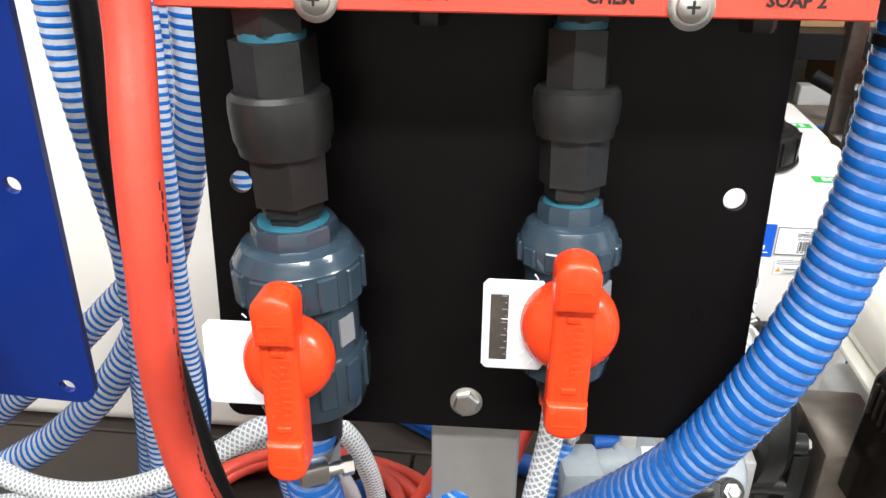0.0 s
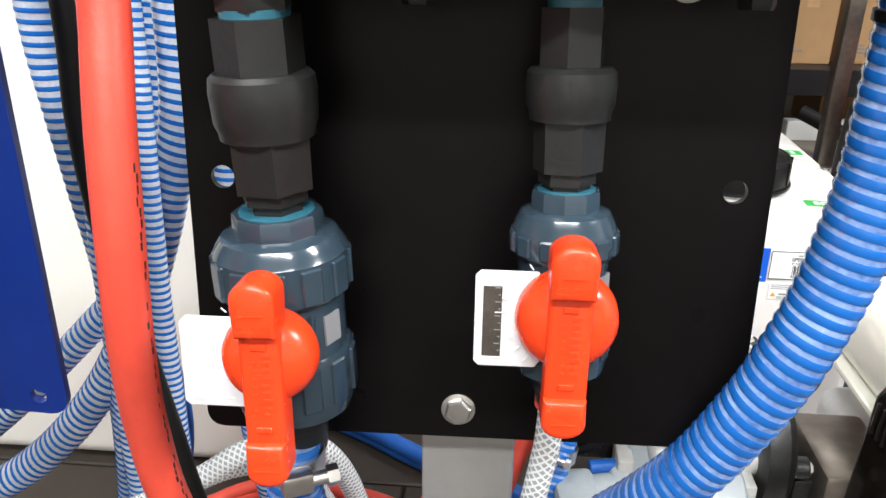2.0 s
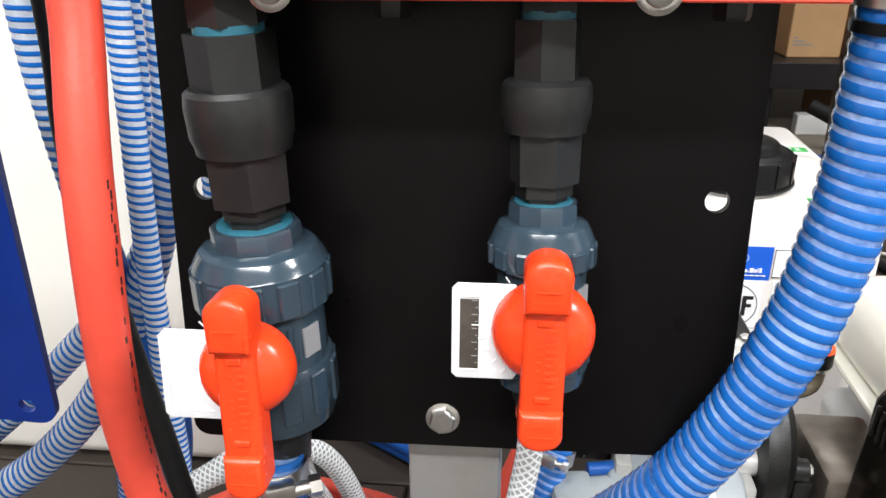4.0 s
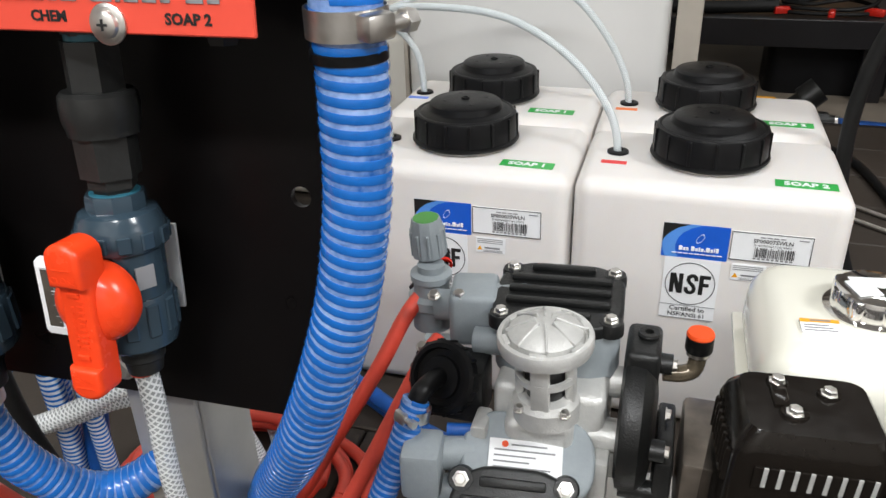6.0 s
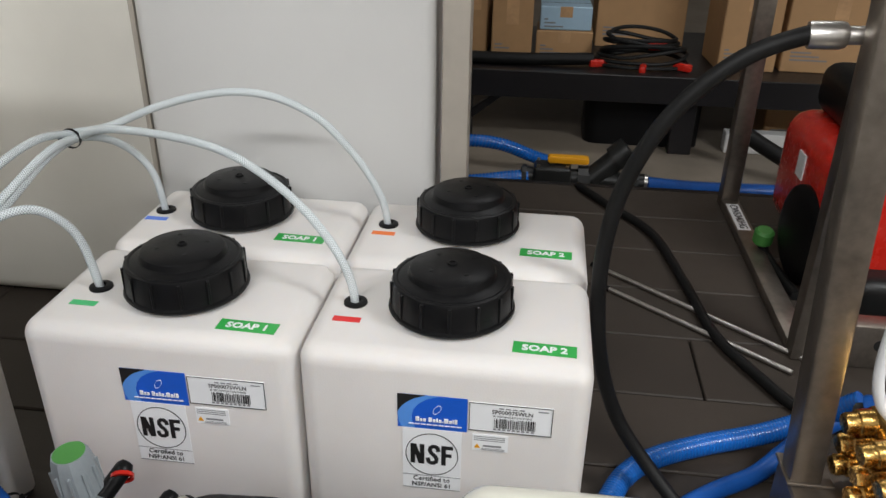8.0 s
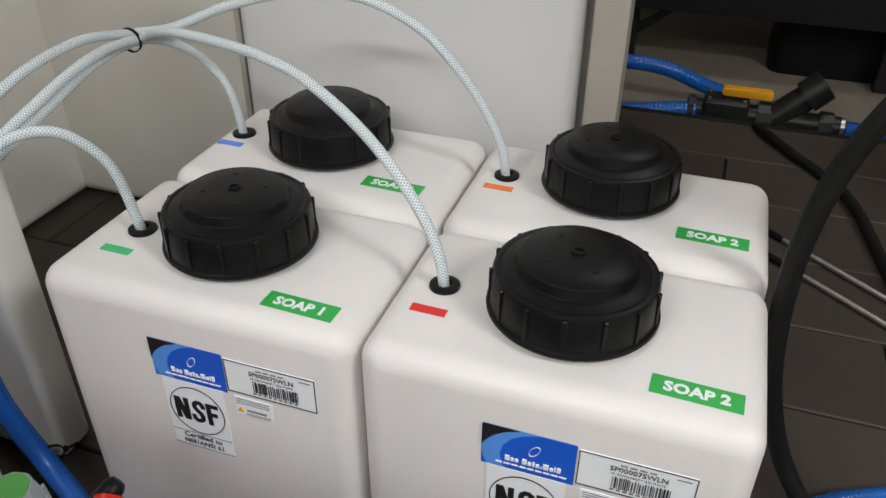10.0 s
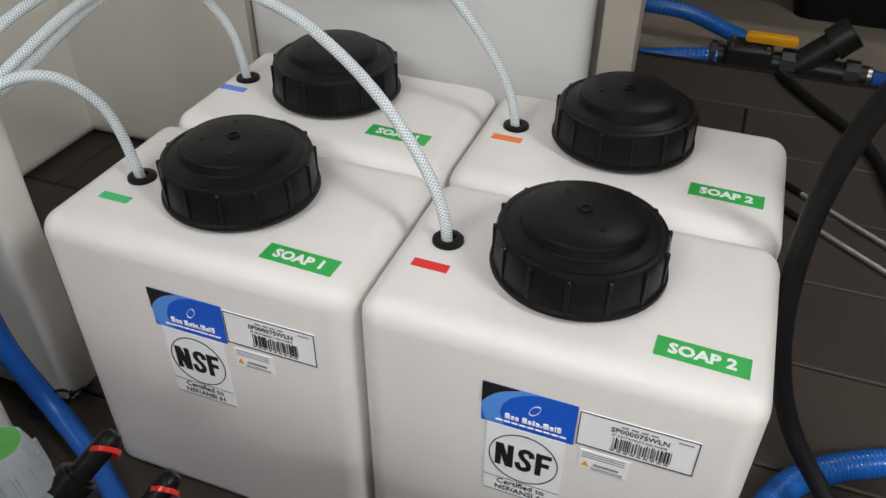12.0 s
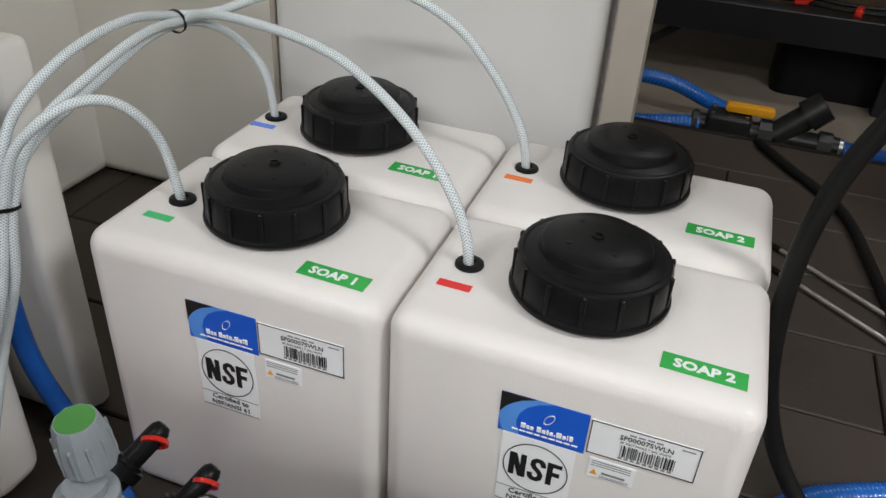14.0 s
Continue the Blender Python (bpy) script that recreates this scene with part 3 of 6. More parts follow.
X1, X2, YF, YB = -0.034, 0.313, 1.062, 1.288
t1 = soap_tank(X1, YF, "SOAP 1", "green", (0.164, 0.115), (0.050, 0.100), (0.273, 0.036), 0.1, -2)
t2 = soap_tank(X2, YF, "SOAP 2", "red", (0.167, 0.115), (0.043, 0.112), (0.286, 0.040), 0.3, -2)
soap_tank(X1, YB, "SOAP 1", "blue", (0.152, 0.128), (0.026, 0.122), (0.266, 0.056), 0.2, -2)
soap_tank(X2, YB, "SOAP 2", "orange", (0.162, 0.136), (0.040, 0.125), (0.284, 0.062), 0.05, -2)
tank_front_labels(t1)
tank_front_labels(t2)


# ---- braided tubes into the tanks ----
def braided_tube(pts, r, label, mat=None):
    return solid("clear_tube", SW(pts, r, 14, 0.008), mat or BRAID, label, "tube", "clear braided tubes")


TIE1, TIE2 = Vector((-0.101, 1.340, 0.499)), Vector((-0.108, 1.036, 0.386))
TUBE_ENDS = ((X2 + 0.040, YB + 0.125), (X2 + 0.043, YF + 0.112), (X1 + 0.026, YB + 0.122), (X1 + 0.050, YF + 0.100))
low = [(-0.118, 1.015, 0.30), (-0.150, 1.000, 0.20), (-0.135, 0.93, 0.08), (-0.08, 0.86, 0.0)]
offs = [(0.0, 0.0, 0.008), (0.010, 0.004, 0.002), (-0.004, 0.008, -0.006), (0.006, -0.006, -0.004)]
rises = [[(-0.112, 1.075, 0.462), (-0.100, 1.150, 0.508), (-0.098, 1.250, 0.520)], [(-0.102, 1.085, 0.452), (-0.086, 1.170, 0.494), (-0.090, 1.262, 0.508)],
         [(-0.106, 1.088, 0.438), (-0.092, 1.175, 0.476), (-0.094, 1.265, 0.498)]]
tops = [[(-0.044, 1.347, 0.518), (0.027, 1.356, 0.547), (0.094, 1.364, 0.566), (0.149, 1.371, 0.572), (0.202, 1.378, 0.564), (0.254, 1.385, 0.538), (0.290, 1.389, 0.503), (0.323, 1.400, 0.453), (0.346, 1.408, 0.400)],
        [(-0.016, 1.308, 0.528), (0.093, 1.267, 0.537), (0.169, 1.239, 0.533), (0.221, 1.219, 0.518), (0.269, 1.201, 0.493), (0.307, 1.187, 0.462), (0.337, 1.177, 0.424), (0.352, 1.173, 0.388)],
        [(-0.074, 1.357, 0.497), (-0.049, 1.374, 0.484), (-0.027, 1.390, 0.457), (-0.012, 1.400, 0.420)]]
for k in range(4):
    o = Vector(offs[k])
    ex, ey = TUBE_ENDS[k]
    end = [(ex, ey, 0.352)]
    lower = [Vector(p) + o * 1.5 for p in reversed(low)] + [TIE2 + o]
    if k < 3:
        pts = lower + [Vector(p) + o * 0.6 for p in rises[k]] + [TIE1 + o] + [Vector(p) for p in tops[k]] + [Vector(p) for p in end]
    else:
        pts = lower + [Vector(p) for p in ((-0.092, 1.046, 0.440), (-0.070, 1.064, 0.472), (-0.045, 1.090, 0.491), (-0.022, 1.117, 0.489), (-0.004, 1.138, 0.466), (0.008, 1.153, 0.428))] + [Vector(p) for p in end]
    braided_tube(pts, 0.0056, "clear braided plastic tube arching into a soap tank")


def cable_tie(p, axis, r, tail):
    m = along(p, Vector(p) + Vector(axis))
    t = thing("cable_tie", m, "black nylon cable tie round a bundle of hoses", "cable tie", "cable ties")
    part("band", LA([(r, -0.002), (r + 0.0012, -0.002), (r + 0.0012, 0.002), (r, 0.002), (r, -0.002)], 24), BLACK, t)
    part("lock", B((r - 0.001, -0.004, -0.003), (r + 0.005, 0.004, 0.003), 0.0008), BLACK, t)
    part("tail", B((r + 0.001, -0.001, -0.0018), (r + 0.001 + tail, 0.0005, 0.0018)), BLACK, t)


cable_tie(TIE1, (0, 1, 0.05), 0.014, 0.012)
cable_tie(TIE2, (-0.1, 0.2, 1), 0.0155, 0.014)
cable_tie((-0.150, 1.075, 0.030), (0.9, -0.5, -0.35), 0.026, 0.018)

# blue supply hoses that come down between the tank panels
for k, o in enumerate((Vector((0, 0, 0)), Vector((0.014, -0.012, 0.013)))):
    pts = [Vector(p) + o for p in ((-0.16, 1.075, 1.0), (-0.155, 1.07, 0.70), (-0.165, 1.072, 0.45), (-0.190, 1.075, 0.28), (-0.185, 1.075, 0.13), (-0.150, 1.078, 0.03),
                                   (-0.085, 1.055, -0.004), (-0.030, 1.025, -0.006), (0.050, 0.975, -0.006), (0.130, 0.930, -0.006), (0.22, 0.90, -0.006))]
    solid("blue_hose", SW(pts, 0.0125, 14, 0.01), BLUEHOSE, "smooth blue supply hose running down to the deck", "hose", "blue supply hoses")


# ---- valve panel ----
PANEL = pose(0.145, 0.393, 0.611, -5.7, 0, 1.2)
panel = thing("valve_panel", PANEL, "upright black panel with two ball valves and a red sign", "panel")


def holed_plate(x0, z0, x1, z1, holes, r, thick, corner=0.008):
    """A flat plate with round holes through it, cut as a grid of strips round each hole."""
    bm = bmesh.new()
    outer = rounded(x0, z0, x1, z1, corner)
    es = []

    def loop(pts, y):
        vs = [bm.verts.new((x, y, z)) for x, z in pts]
        return [bm.edges.new((vs[i], vs[(i + 1) % len(vs)])) for i in range(len(vs))]

    es += loop(outer, 0)
    for hx, hz in holes:
        es += loop([(hx + r * math.cos(2 * math.pi * k / 24), hz + r * math.sin(2 * math.pi * k / 24)) for k in range(24)], 0)
    bmesh.ops.triangle_fill(bm, use_beauty=True, use_dissolve=False, edges=es)
    fs = bm.faces[:]
    r2 = bmesh.ops.extrude_face_region(bm, geom=fs)
    vs = [v for v in r2["geom"] if isinstance(v, bmesh.types.BMVert)]
    bmesh.ops.translate(bm, vec=(0, thick, 0), verts=vs)
    return bm


part("plate", holed_plate(-0.130, -0.127, 0.128, 0.20, [(-0.114, 0.0), (0.1125, 0.0)], 0.0053, 0.004), PANELBLACK, panel)
bolt = part("bolt", LA([(0.0075, 0), (0.0075, 0.001), (0.0, 0.0012)], 24, pose(-0.0055, 0, -0.1115, 90, 0, 0)), STAINLESS, panel, "stainless hexagon bolt")
part("washer", LA([(0.0068, 0.0012), (0.0082, 0.0008), (0.0082, 0.0002), (0.0, 0.0)], 28, pose(-0.0055, -0.0002, -0.1115, 90, 0, 0)), STAINLESS, bolt)
part("hex_head", LA([(0.0068, 0.001), (0.0068, 0.0040), (0.0058, 0.0052), (0, 0.0054)], 6, pose(-0.0055, 0, -0.1115, 90, 0, 0), 0.3), STAINLESS, bolt)

sign = part("sign", B((-0.119, -0.0645, 0.0825), (0.130, -0.0620, 0.165), 0.0006, 1), SIGNRED, panel, "red sign with black lettering")
SU = pose(0, 0, 0, 90, 0, 0)
for s, x in (("WATER", -0.088), ("SOAP 1", -0.0225), ("CHEM", 0.0415), ("SOAP 2", 0.103)):
    writing(s, 0.0058, pose(x, -0.0647, 0.0885) @ SU, INK, sign, squeeze=1.05)
bm = bmesh.new()
x, rnd = 0.017, random.Random(2)
for w in (0.007, 0.006, 0.007, 0.004, 0.007, -1, 0.009, 0.002, 0.006, 0.006, 0.004, -2, 0.007, 0.005):
    if w < 0:
        x += 0.005
        continue
    for z in (0.0945, 0.0985):
        box(bm, (x, -0.0650, z), (x + w, -0.0646, z + 0.0016))
    box(bm, (x, -0.0650, 0.0945), (x + 0.0014, -0.0646, 0.1010))
    x += w + 0.0018
pieces("title_bar", bm, INKGREY, sign)
bm = bmesh.new()
for k in range(16):
    box(bm, (-0.085 + k * 0.0058, -0.0650, 0.0952), (-0.0808 + k * 0.0058, -0.0646, 0.0988))
pieces("maker_bar", bm, INKGREY, sign)
for sx in (0.0685, -0.060):
    scr = part("sign_screw", LA([(0.0078, 0), (0.0080, 0.0012), (0.0072, 0.0018), (0.0055, 0.0020), (0.0050, 0.0035), (0.0030, 0.0044), (0, 0.0046)], 28, pose(sx, -0.0645, 0.0862, 90, 0, 0)), STAINLESS, sign)
    # Black bars draw the shade of the cross slot; nothing is cut.
    bm = bmesh.new()
    box(bm, (sx - 0.0022, -0.0693, 0.0857), (sx + 0.0022, -0.0688, 0.0867))
    box(bm, (sx - 0.0005, -0.0693, 0.0840), (sx + 0.0005, -0.0688, 0.0884))
    part("cross_recess_shade", bm, INK, scr)
part("manifold", B((-0.112, -0.058, 0.100), (0.118, -0.012, 0.150), 0.006, 3), BLACKFIT, panel)
bm = bmesh.new()
for x in (-0.0225, 0.100):
    lathe(bm, [(0.0062, 0.076), (0.0070, 0.078), (0.0070, 0.084), (0.0085, 0.086), (0.0085, 0.104)], 6, pose(x, -0.036, 0))
pieces("check_valve", bm, BLACKFIT, panel, "small black hexagon check valve")
for sgn in (-1, 1):
    part("standoff", LA([(0.006, 0), (0.006, 0.062)], 12, pose(0.0685 if sgn > 0 else -0.060, 0, 0.0862 + 0.006, 90, 0, 0)), BLACKFIT, panel)


def ball_valve(ax, spec, hy, hcz, up, dn, wr, tag):
    """A union ball valve with its black fittings above; heights along the pipe's axis."""
    ay = -0.036
    zp = spec["z"][6]
    at = pose(ax, ay, zp, *spec["tilt"], 0) @ pose(0, 0, -zp)
    v = thing("ball_valve", PANEL, spec["label"], "valve", "ball valves")
    fit = part("pipe_fitting", LA([(spec["h1"], spec["z"][1] + 0.0005), (spec["h1"], spec["z"][0])], 6, at, spec["ph"]), BLACKFIT, v, "black hexagon pipe fitting")
    part("upper_hex", LA([(spec["h1"] * 0.86, spec["z"][0] + 0.0025), (spec["h1"] * 0.86, 0.105)], 6, at, spec["ph"] + 0.25), BLACKFIT, fit)
    part("thread_tape", LA([(spec["h1"] * 0.78, spec["z"][0] - 0.001), (spec["h1"] * 0.78, spec["z"][0] + 0.003)], 24, at), TEAL, fit)
    u = spec["u"]
    part("union_nut", LA([(u * 0.90, spec["z"][1] + 0.0008), (u, spec["z"][1] - 0.001), (u * 1.03, spec["z"][1] - 0.006), (u * 1.0, spec["z"][2] + 0.006), (u * 0.93, spec["z"][2] + 0.0025),
                          (u * 0.92, spec["z"][2]), (u * 0.7, spec["z"][2] - 0.0005)], 40, at), BLACKFIT, fit)
    part("lower_hex", LA([(spec["h2"], spec["z"][2]), (spec["h2"] * 0.97, spec["z"][3])], 6, at, spec["ph"] + 0.5), BLACKFIT, fit)
    part("bush_hex", LA([(spec["h2"] * 0.80, spec["z"][3]), (spec["h2"] * 0.80, spec["z"][3] - 0.0052), (spec["h2"] * 0.66, spec["z"][3] - 0.0056), (spec["h2"] * 0.64, spec["z"][4] - 0.004)], 6, at, spec["ph"] + 0.6), BLACKFIT, fit)
    c, n = spec["c"], spec["n"]
    z4, z5, z6, z7, z8, z9 = spec["z"][4:10]
    part("collar", LA([(c * 0.80, z4 - 0.004), (c * 0.82, z4), (c * 0.97, z4), (c, z4 - 0.0015), (c, z5 - 0.002)], 10, at, 0.2), PVC, v)
    part("seal_ring", LA([(c * 0.70, z4 - 0.003), (c * 0.83, z4 - 0.0025), (c * 0.83, z4 + 0.0004), (c * 0.70, z4 + 0.0004)], 28, at), TEAL, v)
    nut = part("top_nut", LA([(c * 1.03, z5 + 0.0005), (n * 0.86, z5 - 0.001), (n * 0.95, z5 - 0.0045), (n * 0.985, z5 - 0.007), (n, z5 - 0.0075), (n, z6 + 0.001), (n * 0.97, z6), (n * 0.7, z6 - 0.0003)], 44, at), PVC, v, "grey fluted union nut")
    bm = bmesh.new()
    for k in range(12):
        m = at @ Matrix.Rotation(2 * math.pi * k / 12 + 0.15, 4, "Z")
        box(bm, (n - 0.0012, -n * 0.16, z6 + 0.0012), (n + 0.0011, n * 0.16, z5 - 0.0085), 0.0007, 1, m)
    pieces("nut_rib", bm, PVC, nut)
    body = part("valve_body", LA([(spec["b"], z6 + 0.002), (spec["b"], z7 - 0.002)], 36, at), PVC, v, "slate-grey valve body")
    bm = bmesh.new()
    for k in range(3):
        box(bm, (ax + spec["b"] * 0.60 + k * 0.0012, ay - spec["b"] * 0.82 + k * 0.002, z7 + 0.003), (ax + spec["b"] * 0.63 + k * 0.0012, ay - spec["b"] * 0.72 + k * 0.002, z6 - 0.006))
    part("moulded_bars", bm, PVC, body)
    mt = at @ Matrix.Rotation(radians(-28), 4, "Z")
    part("maker_sticker", B((spec["b"] - 0.0004, -0.005, z7 + 0.006), (spec["b"] + 0.0006, 0.004, z6 - 0.007), m=mt), INKGREY, body)
    nut2 = part("bottom_nut", LA([(n * 0.7, z7 + 0.0003), (n * 0.93, z7), (n * 0.95, z7 - 0.001), (n * 0.95, z8 + 0.010), (n * 0.90, z8 + 0.004), (c, z8), (c * 0.8, z8 - 0.0003)], 44, at), PVC, v, "grey fluted union nut")
    bm = bmesh.new()
    for k in range(12):
        m = at @ Matrix.Rotation(2 * math.pi * k / 12, 4, "Z")
        box(bm, (n * 0.95 - 0.0012, -n * 0.15, z8 + 0.011), (n * 0.95 + 0.0010, n * 0.15, z7 - 0.002), 0.0007, 1, m)
    pieces("nut_rib", bm, PVC, nut2)
    part("hose_barb", LA([(c * 0.78, z8 + 0.001), (c * 0.78, z8 - 0.006), (c * 0.70, z8 - 0.007), (c * 0.62, z9)], 24, at), BLACKFIT, v)
    # handle: a dome with a tapered lever across it
    stem = bmesh.new()
    lathe(stem, [(wr * 0.55, 0), (wr * 0.55, -(hy - ay) - spec["b"] * 0.6 - 0.010)], 20, pose(ax, ay - spec["b"] * 0.6, hcz, 90, 0, 0))
    part("stem", stem, HANDLE, v)
    hm = pose(ax + spec["hx"], hy, hcz, 0, spec["lean"], 0)
    lever = part("handle", LA([(wr * 0.93, -0.012), (wr * 0.99, -0.009), (wr, -0.006), (wr * 0.97, -0.002), (wr * 0.86, 0.0022), (wr * 0.62, 0.0052), (wr * 0.30, 0.0066), (0, 0.0070)], 36, hm @ pose(0, 0.013, 0, 90, 0, 0)), HANDLE, v, "glossy red lever handle")
    w1, w0 = wr * 0.41, wr * 0.41

    def bar(za, wa, zb, wb, rnd_a, rnd_b):
        pts = []
        if rnd_a:
            pts += [(wa * math.cos(radians(a)), za - wa * 0.75 + wa * 0.75 * math.sin(radians(a))) for a in range(0, 181, 20)]
        else:
            pts += [(wa, za), (-wa, za)]
        if rnd_b:
            pts += [(-wb * math.cos(radians(a)), zb + wb * 0.75 - wb * 0.75 * math.sin(radians(a))) for a in range(0, 181, 20)]
        else:
            pts += [(-wb, zb), (wb, zb)]
        return pts

    part("lever_bar", outline(bmesh.new(), bar(up - 0.001, w1, -dn + 0.001, w0, True, True), 0.0042, 0.016, 0.0018, 3, hm), HANDLE, lever)
    part("upper_grip", outline(bmesh.new(), bar(up, w1 * 1.08, up * 0.40, w1 * 1.02, True, False), -0.0012, 0.015, 0.0028, 4, hm), HANDLE, lever)
    part("lower_grip", outline(bmesh.new(), bar(-dn * 0.62, w0 * 1.0, -dn, w0 * 1.05, False, True), 0.0012, 0.015, 0.0026, 4, hm), HANDLE, lever)
    writing("CLOSE", 0.0040, hm @ pose(0, -0.0013, up * 0.52) @ SU, HANDLE, lever, squeeze=1.1)
    writing("OPEN", 0.0036, hm @ pose(0, 0.0011, -dn * 0.76) @ SU, HANDLE, lever, squeeze=1.1)
    bm = bmesh.new()
    box(bm, (-w1 * 0.55, -0.0017, up * 0.66), (w1 * 0.55, -0.0011, up * 0.675))
    box(bm, (-w1 * 0.6, 0.0007, -dn * 0.845), (w1 * 0.6, 0.0013, -dn * 0.835))
    for zc in (up * 0.27, -dn * 0.50):
        box(bm, (-0.0030, 0.0030, zc - 0.0012), (0.0030, 0.0044, zc + 0.0012), 0.0003, 1)
    for k in range(9):
        zc = up * 0.20 - k * (up * 0.20 + dn * 0.42) / 9
        box(bm, (0.0006, 0.0036, zc - 0.0016), (0.0036 if k % 3 else 0.0044, 0.0044, zc - 0.0003))
    for k in range(7):
        zc = up * 0.10 - k * 0.0032
        box(bm, (-0.0028, 0.0038, zc - 0.0010), (-0.0013, 0.0044, zc))
    bmesh.ops.transform(bm, matrix=hm, verts=bm.verts)
    tagged(part("moulded_mark", bm, HANDLE, lever), kind="stuff")
    # scale tag
    tx0, tx1, tz0, tz1, ty = tag
    tg = part("scale_tag", outline(bmesh.new(), [(tx0 + 0.002, tz1), (tx0, tz1 - 0.002), (tx0, tz0 + 0.002), (tx0 + 0.002, tz0), (tx1 - 0.004, tz0), (tx1, tz0 + 0.006), (tx1, tz1 - 0.006), (tx1 - 0.004, tz1)],
                                   ty, ty + 0.003, 0.0006, 2), TAGWHITE, v, spec["tag"])
    bm = bmesh.new()
    if spec["window"]:
        part("scale_window", B((tx0 + 0.0032, ty - 0.0004, tz0 + 0.0045), (tx0 + 0.0105, ty + 0.001, tz1 - 0.0055)), WINDOW, tg, "dark scale window")
        for k in range(10):
            z = tz0 + 0.007 + k * 0.0029
            box(bm, (tx0 + (0.0078 if k % 2 else 0.0092), ty - 0.0007, z), (tx0 + 0.0100, ty - 0.0003, z + 0.0003))
        part("scale_marks", bm, INKGREY, tg)
        bm = bmesh.new()
        for lo, hi in (((0.0026, 0.0038), (0.0111, 0.0045)), ((0.0026, 0.0346), (0.0111, 0.0352))):
            box(bm, (tx0 + lo[0], ty - 0.0006, tz0 + lo[1]), (tx0 + hi[0], ty, tz0 + hi[1]))
    else:
        for lo, hi in (((0.003, 0.0035), (0.020, 0.0039)), ((0.003, 0.0335), (0.020, 0.0339)), ((0.003, 0.0035), (0.0034, 0.0339))):
            box(bm, (tx0 + lo[0], ty - 0.0004, tz0 + lo[1]), (tx0 + hi[0], ty + 0.0005, tz0 + hi[1]))
    for k in range(9):
        a = radians(125 + k * 13.5)
        m = Matrix.Translation((ax, ty - 0.0003, hcz)) @ Matrix.Rotation(-a, 4, "Y")
        box(bm, (wr * 1.12, -0.0003, -0.0002), (wr * (1.36 if k == 4 else 1.26), 0.0003, 0.0002), m=m)
    part("tick", bm, TAGWHITE, tg, "raised moulded marks")
    writing("100", 0.0036, pose(tx0 + 0.0150, ty - 0.0002, tz0 + 0.0034) @ SU, TAGWHITE, tg)
    writing("0", 0.0034, pose(tx0 + 0.0155, ty - 0.0002, tz1 - 0.0032) @ SU, TAGWHITE, tg)
    part("back_strap", B((ax - 0.004, -0.013, hcz - 0.024), (ax + 0.0125, -0.0105, hcz + 0.022), 0.001), TAGWHITE, v, "white plastic back strap")
    return v


ball_valve(-0.0780, dict(label="grey ball valve with a red lever under black fittings", tilt=(5, -2), h1=0.0168, h2=0.0172, u=0.0200, c=0.0183, n=0.0275, b=0.0242, ph=0.35,
                         z=(0.0715, 0.0510, 0.0272, 0.0062, -0.0035, -0.0120, -0.0370, -0.0630, -0.0960, -0.1180), hx=0.0030, lean=-1.5, window=False, tag="white plastic flow scale tag"),
           -0.0905, -0.0518, 0.0352, 0.0480, 0.0185, (-0.1130, -0.0780, -0.0790, -0.0412, -0.0650))
ball_valve(0.0365, dict(label="smaller grey ball valve with red lever and scale tag", tilt=(0, -1), h1=0.0128, h2=0.0140, u=0.0168, c=0.0138, n=0.0207, b=0.0180, ph=0.30,
                        z=(0.0760, 0.0540, 0.0352, 0.0155, 0.0078, 0.0000, -0.0180, -0.0420, -0.0720, -0.0860), hx=0.0005, lean=0.5, window=True, tag="white plastic tag with a dark scale window"),
           -0.0785, -0.0373, 0.0345, 0.0430, 0.0198, (0.0018, 0.0300, -0.0600, -0.0208, -0.0570))


def on_panel(x, y, z):
    return PANEL @ Vector((x, y, z))


# steel upright that carries the panel
up = thing("steel_upright", pose(0.144, 0.399, FLOOR), "folded stainless upright carrying the valve panel", "post")
part("front_leg", B((-0.024, 0.0, 0.0), (0.024, 0.004, 0.520), 0.0008, 1), PLATE, up)
part("side_leg", B((0.0205, 0.0045, 0.0), (0.0245, 0.055, 0.520), 0.0008, 1), PLATE, up)
part("base_foot", B((-0.024, 0.0045, 0.0), (0.020, 0.055, 0.004)), PLATE, up)

# suction hose at the side of the panel, with its elbow
elbow = thing("pipe_elbow", pose(0, 0, 0), "black plastic elbow with a teal seal at the panel's edge", "pipe fitting")
ez = 0.728
part("inlet", LA([(0.0150, 0), (0.0150, 0.010), (0.0138, 0.012), (0.0138, 0.030)], 28, along((0.240, 0.366, ez), (0.290, 0.366, ez))), BLACKFIT, elbow)
part("seal", LA([(0.0135, 0.008), (0.0165, 0.008), (0.0165, 0.013), (0.0135, 0.013), (0.0135, 0.008)], 28, along((0.255, 0.366, ez), (0.290, 0.366, ez))), TEAL, elbow, "teal seal ring")
part("bend", SW([(0.262, 0.366, ez), (0.280, 0.366, ez), (0.2965, 0.366, ez - 0.004), (0.302, 0.3658, ez - 0.018), (0.302, 0.3655, ez - 0.036)], 0.0138, 20, 0.004), BLACKFIT, elbow)
HP = [(0.302, 0.3650, 0.712), (0.3025, 0.3650, 0.690), (0.302, 0.3650, 0.660), (0.301, 0.3645, 0.632), (0.2975, 0.3640, 0.606), (0.2915, 0.3640, 0.576), (0.281, 0.3650, 0.543), (0.268, 0.3690, 0.510),
      (0.252, 0.3760, 0.476), (0.232, 0.390, 0.440), (0.205, 0.412, 0.395), (0.175, 0.45, 0.33), (0.16, 0.51, 0.22), (0.20, 0.58, 0.12), (0.24, 0.62, 0.06)]
h = ring_hose("ribbed_hose", HP, 0.0152, "thick clear hose with a blue spiral rib, clamped to an elbow", 0.0064)
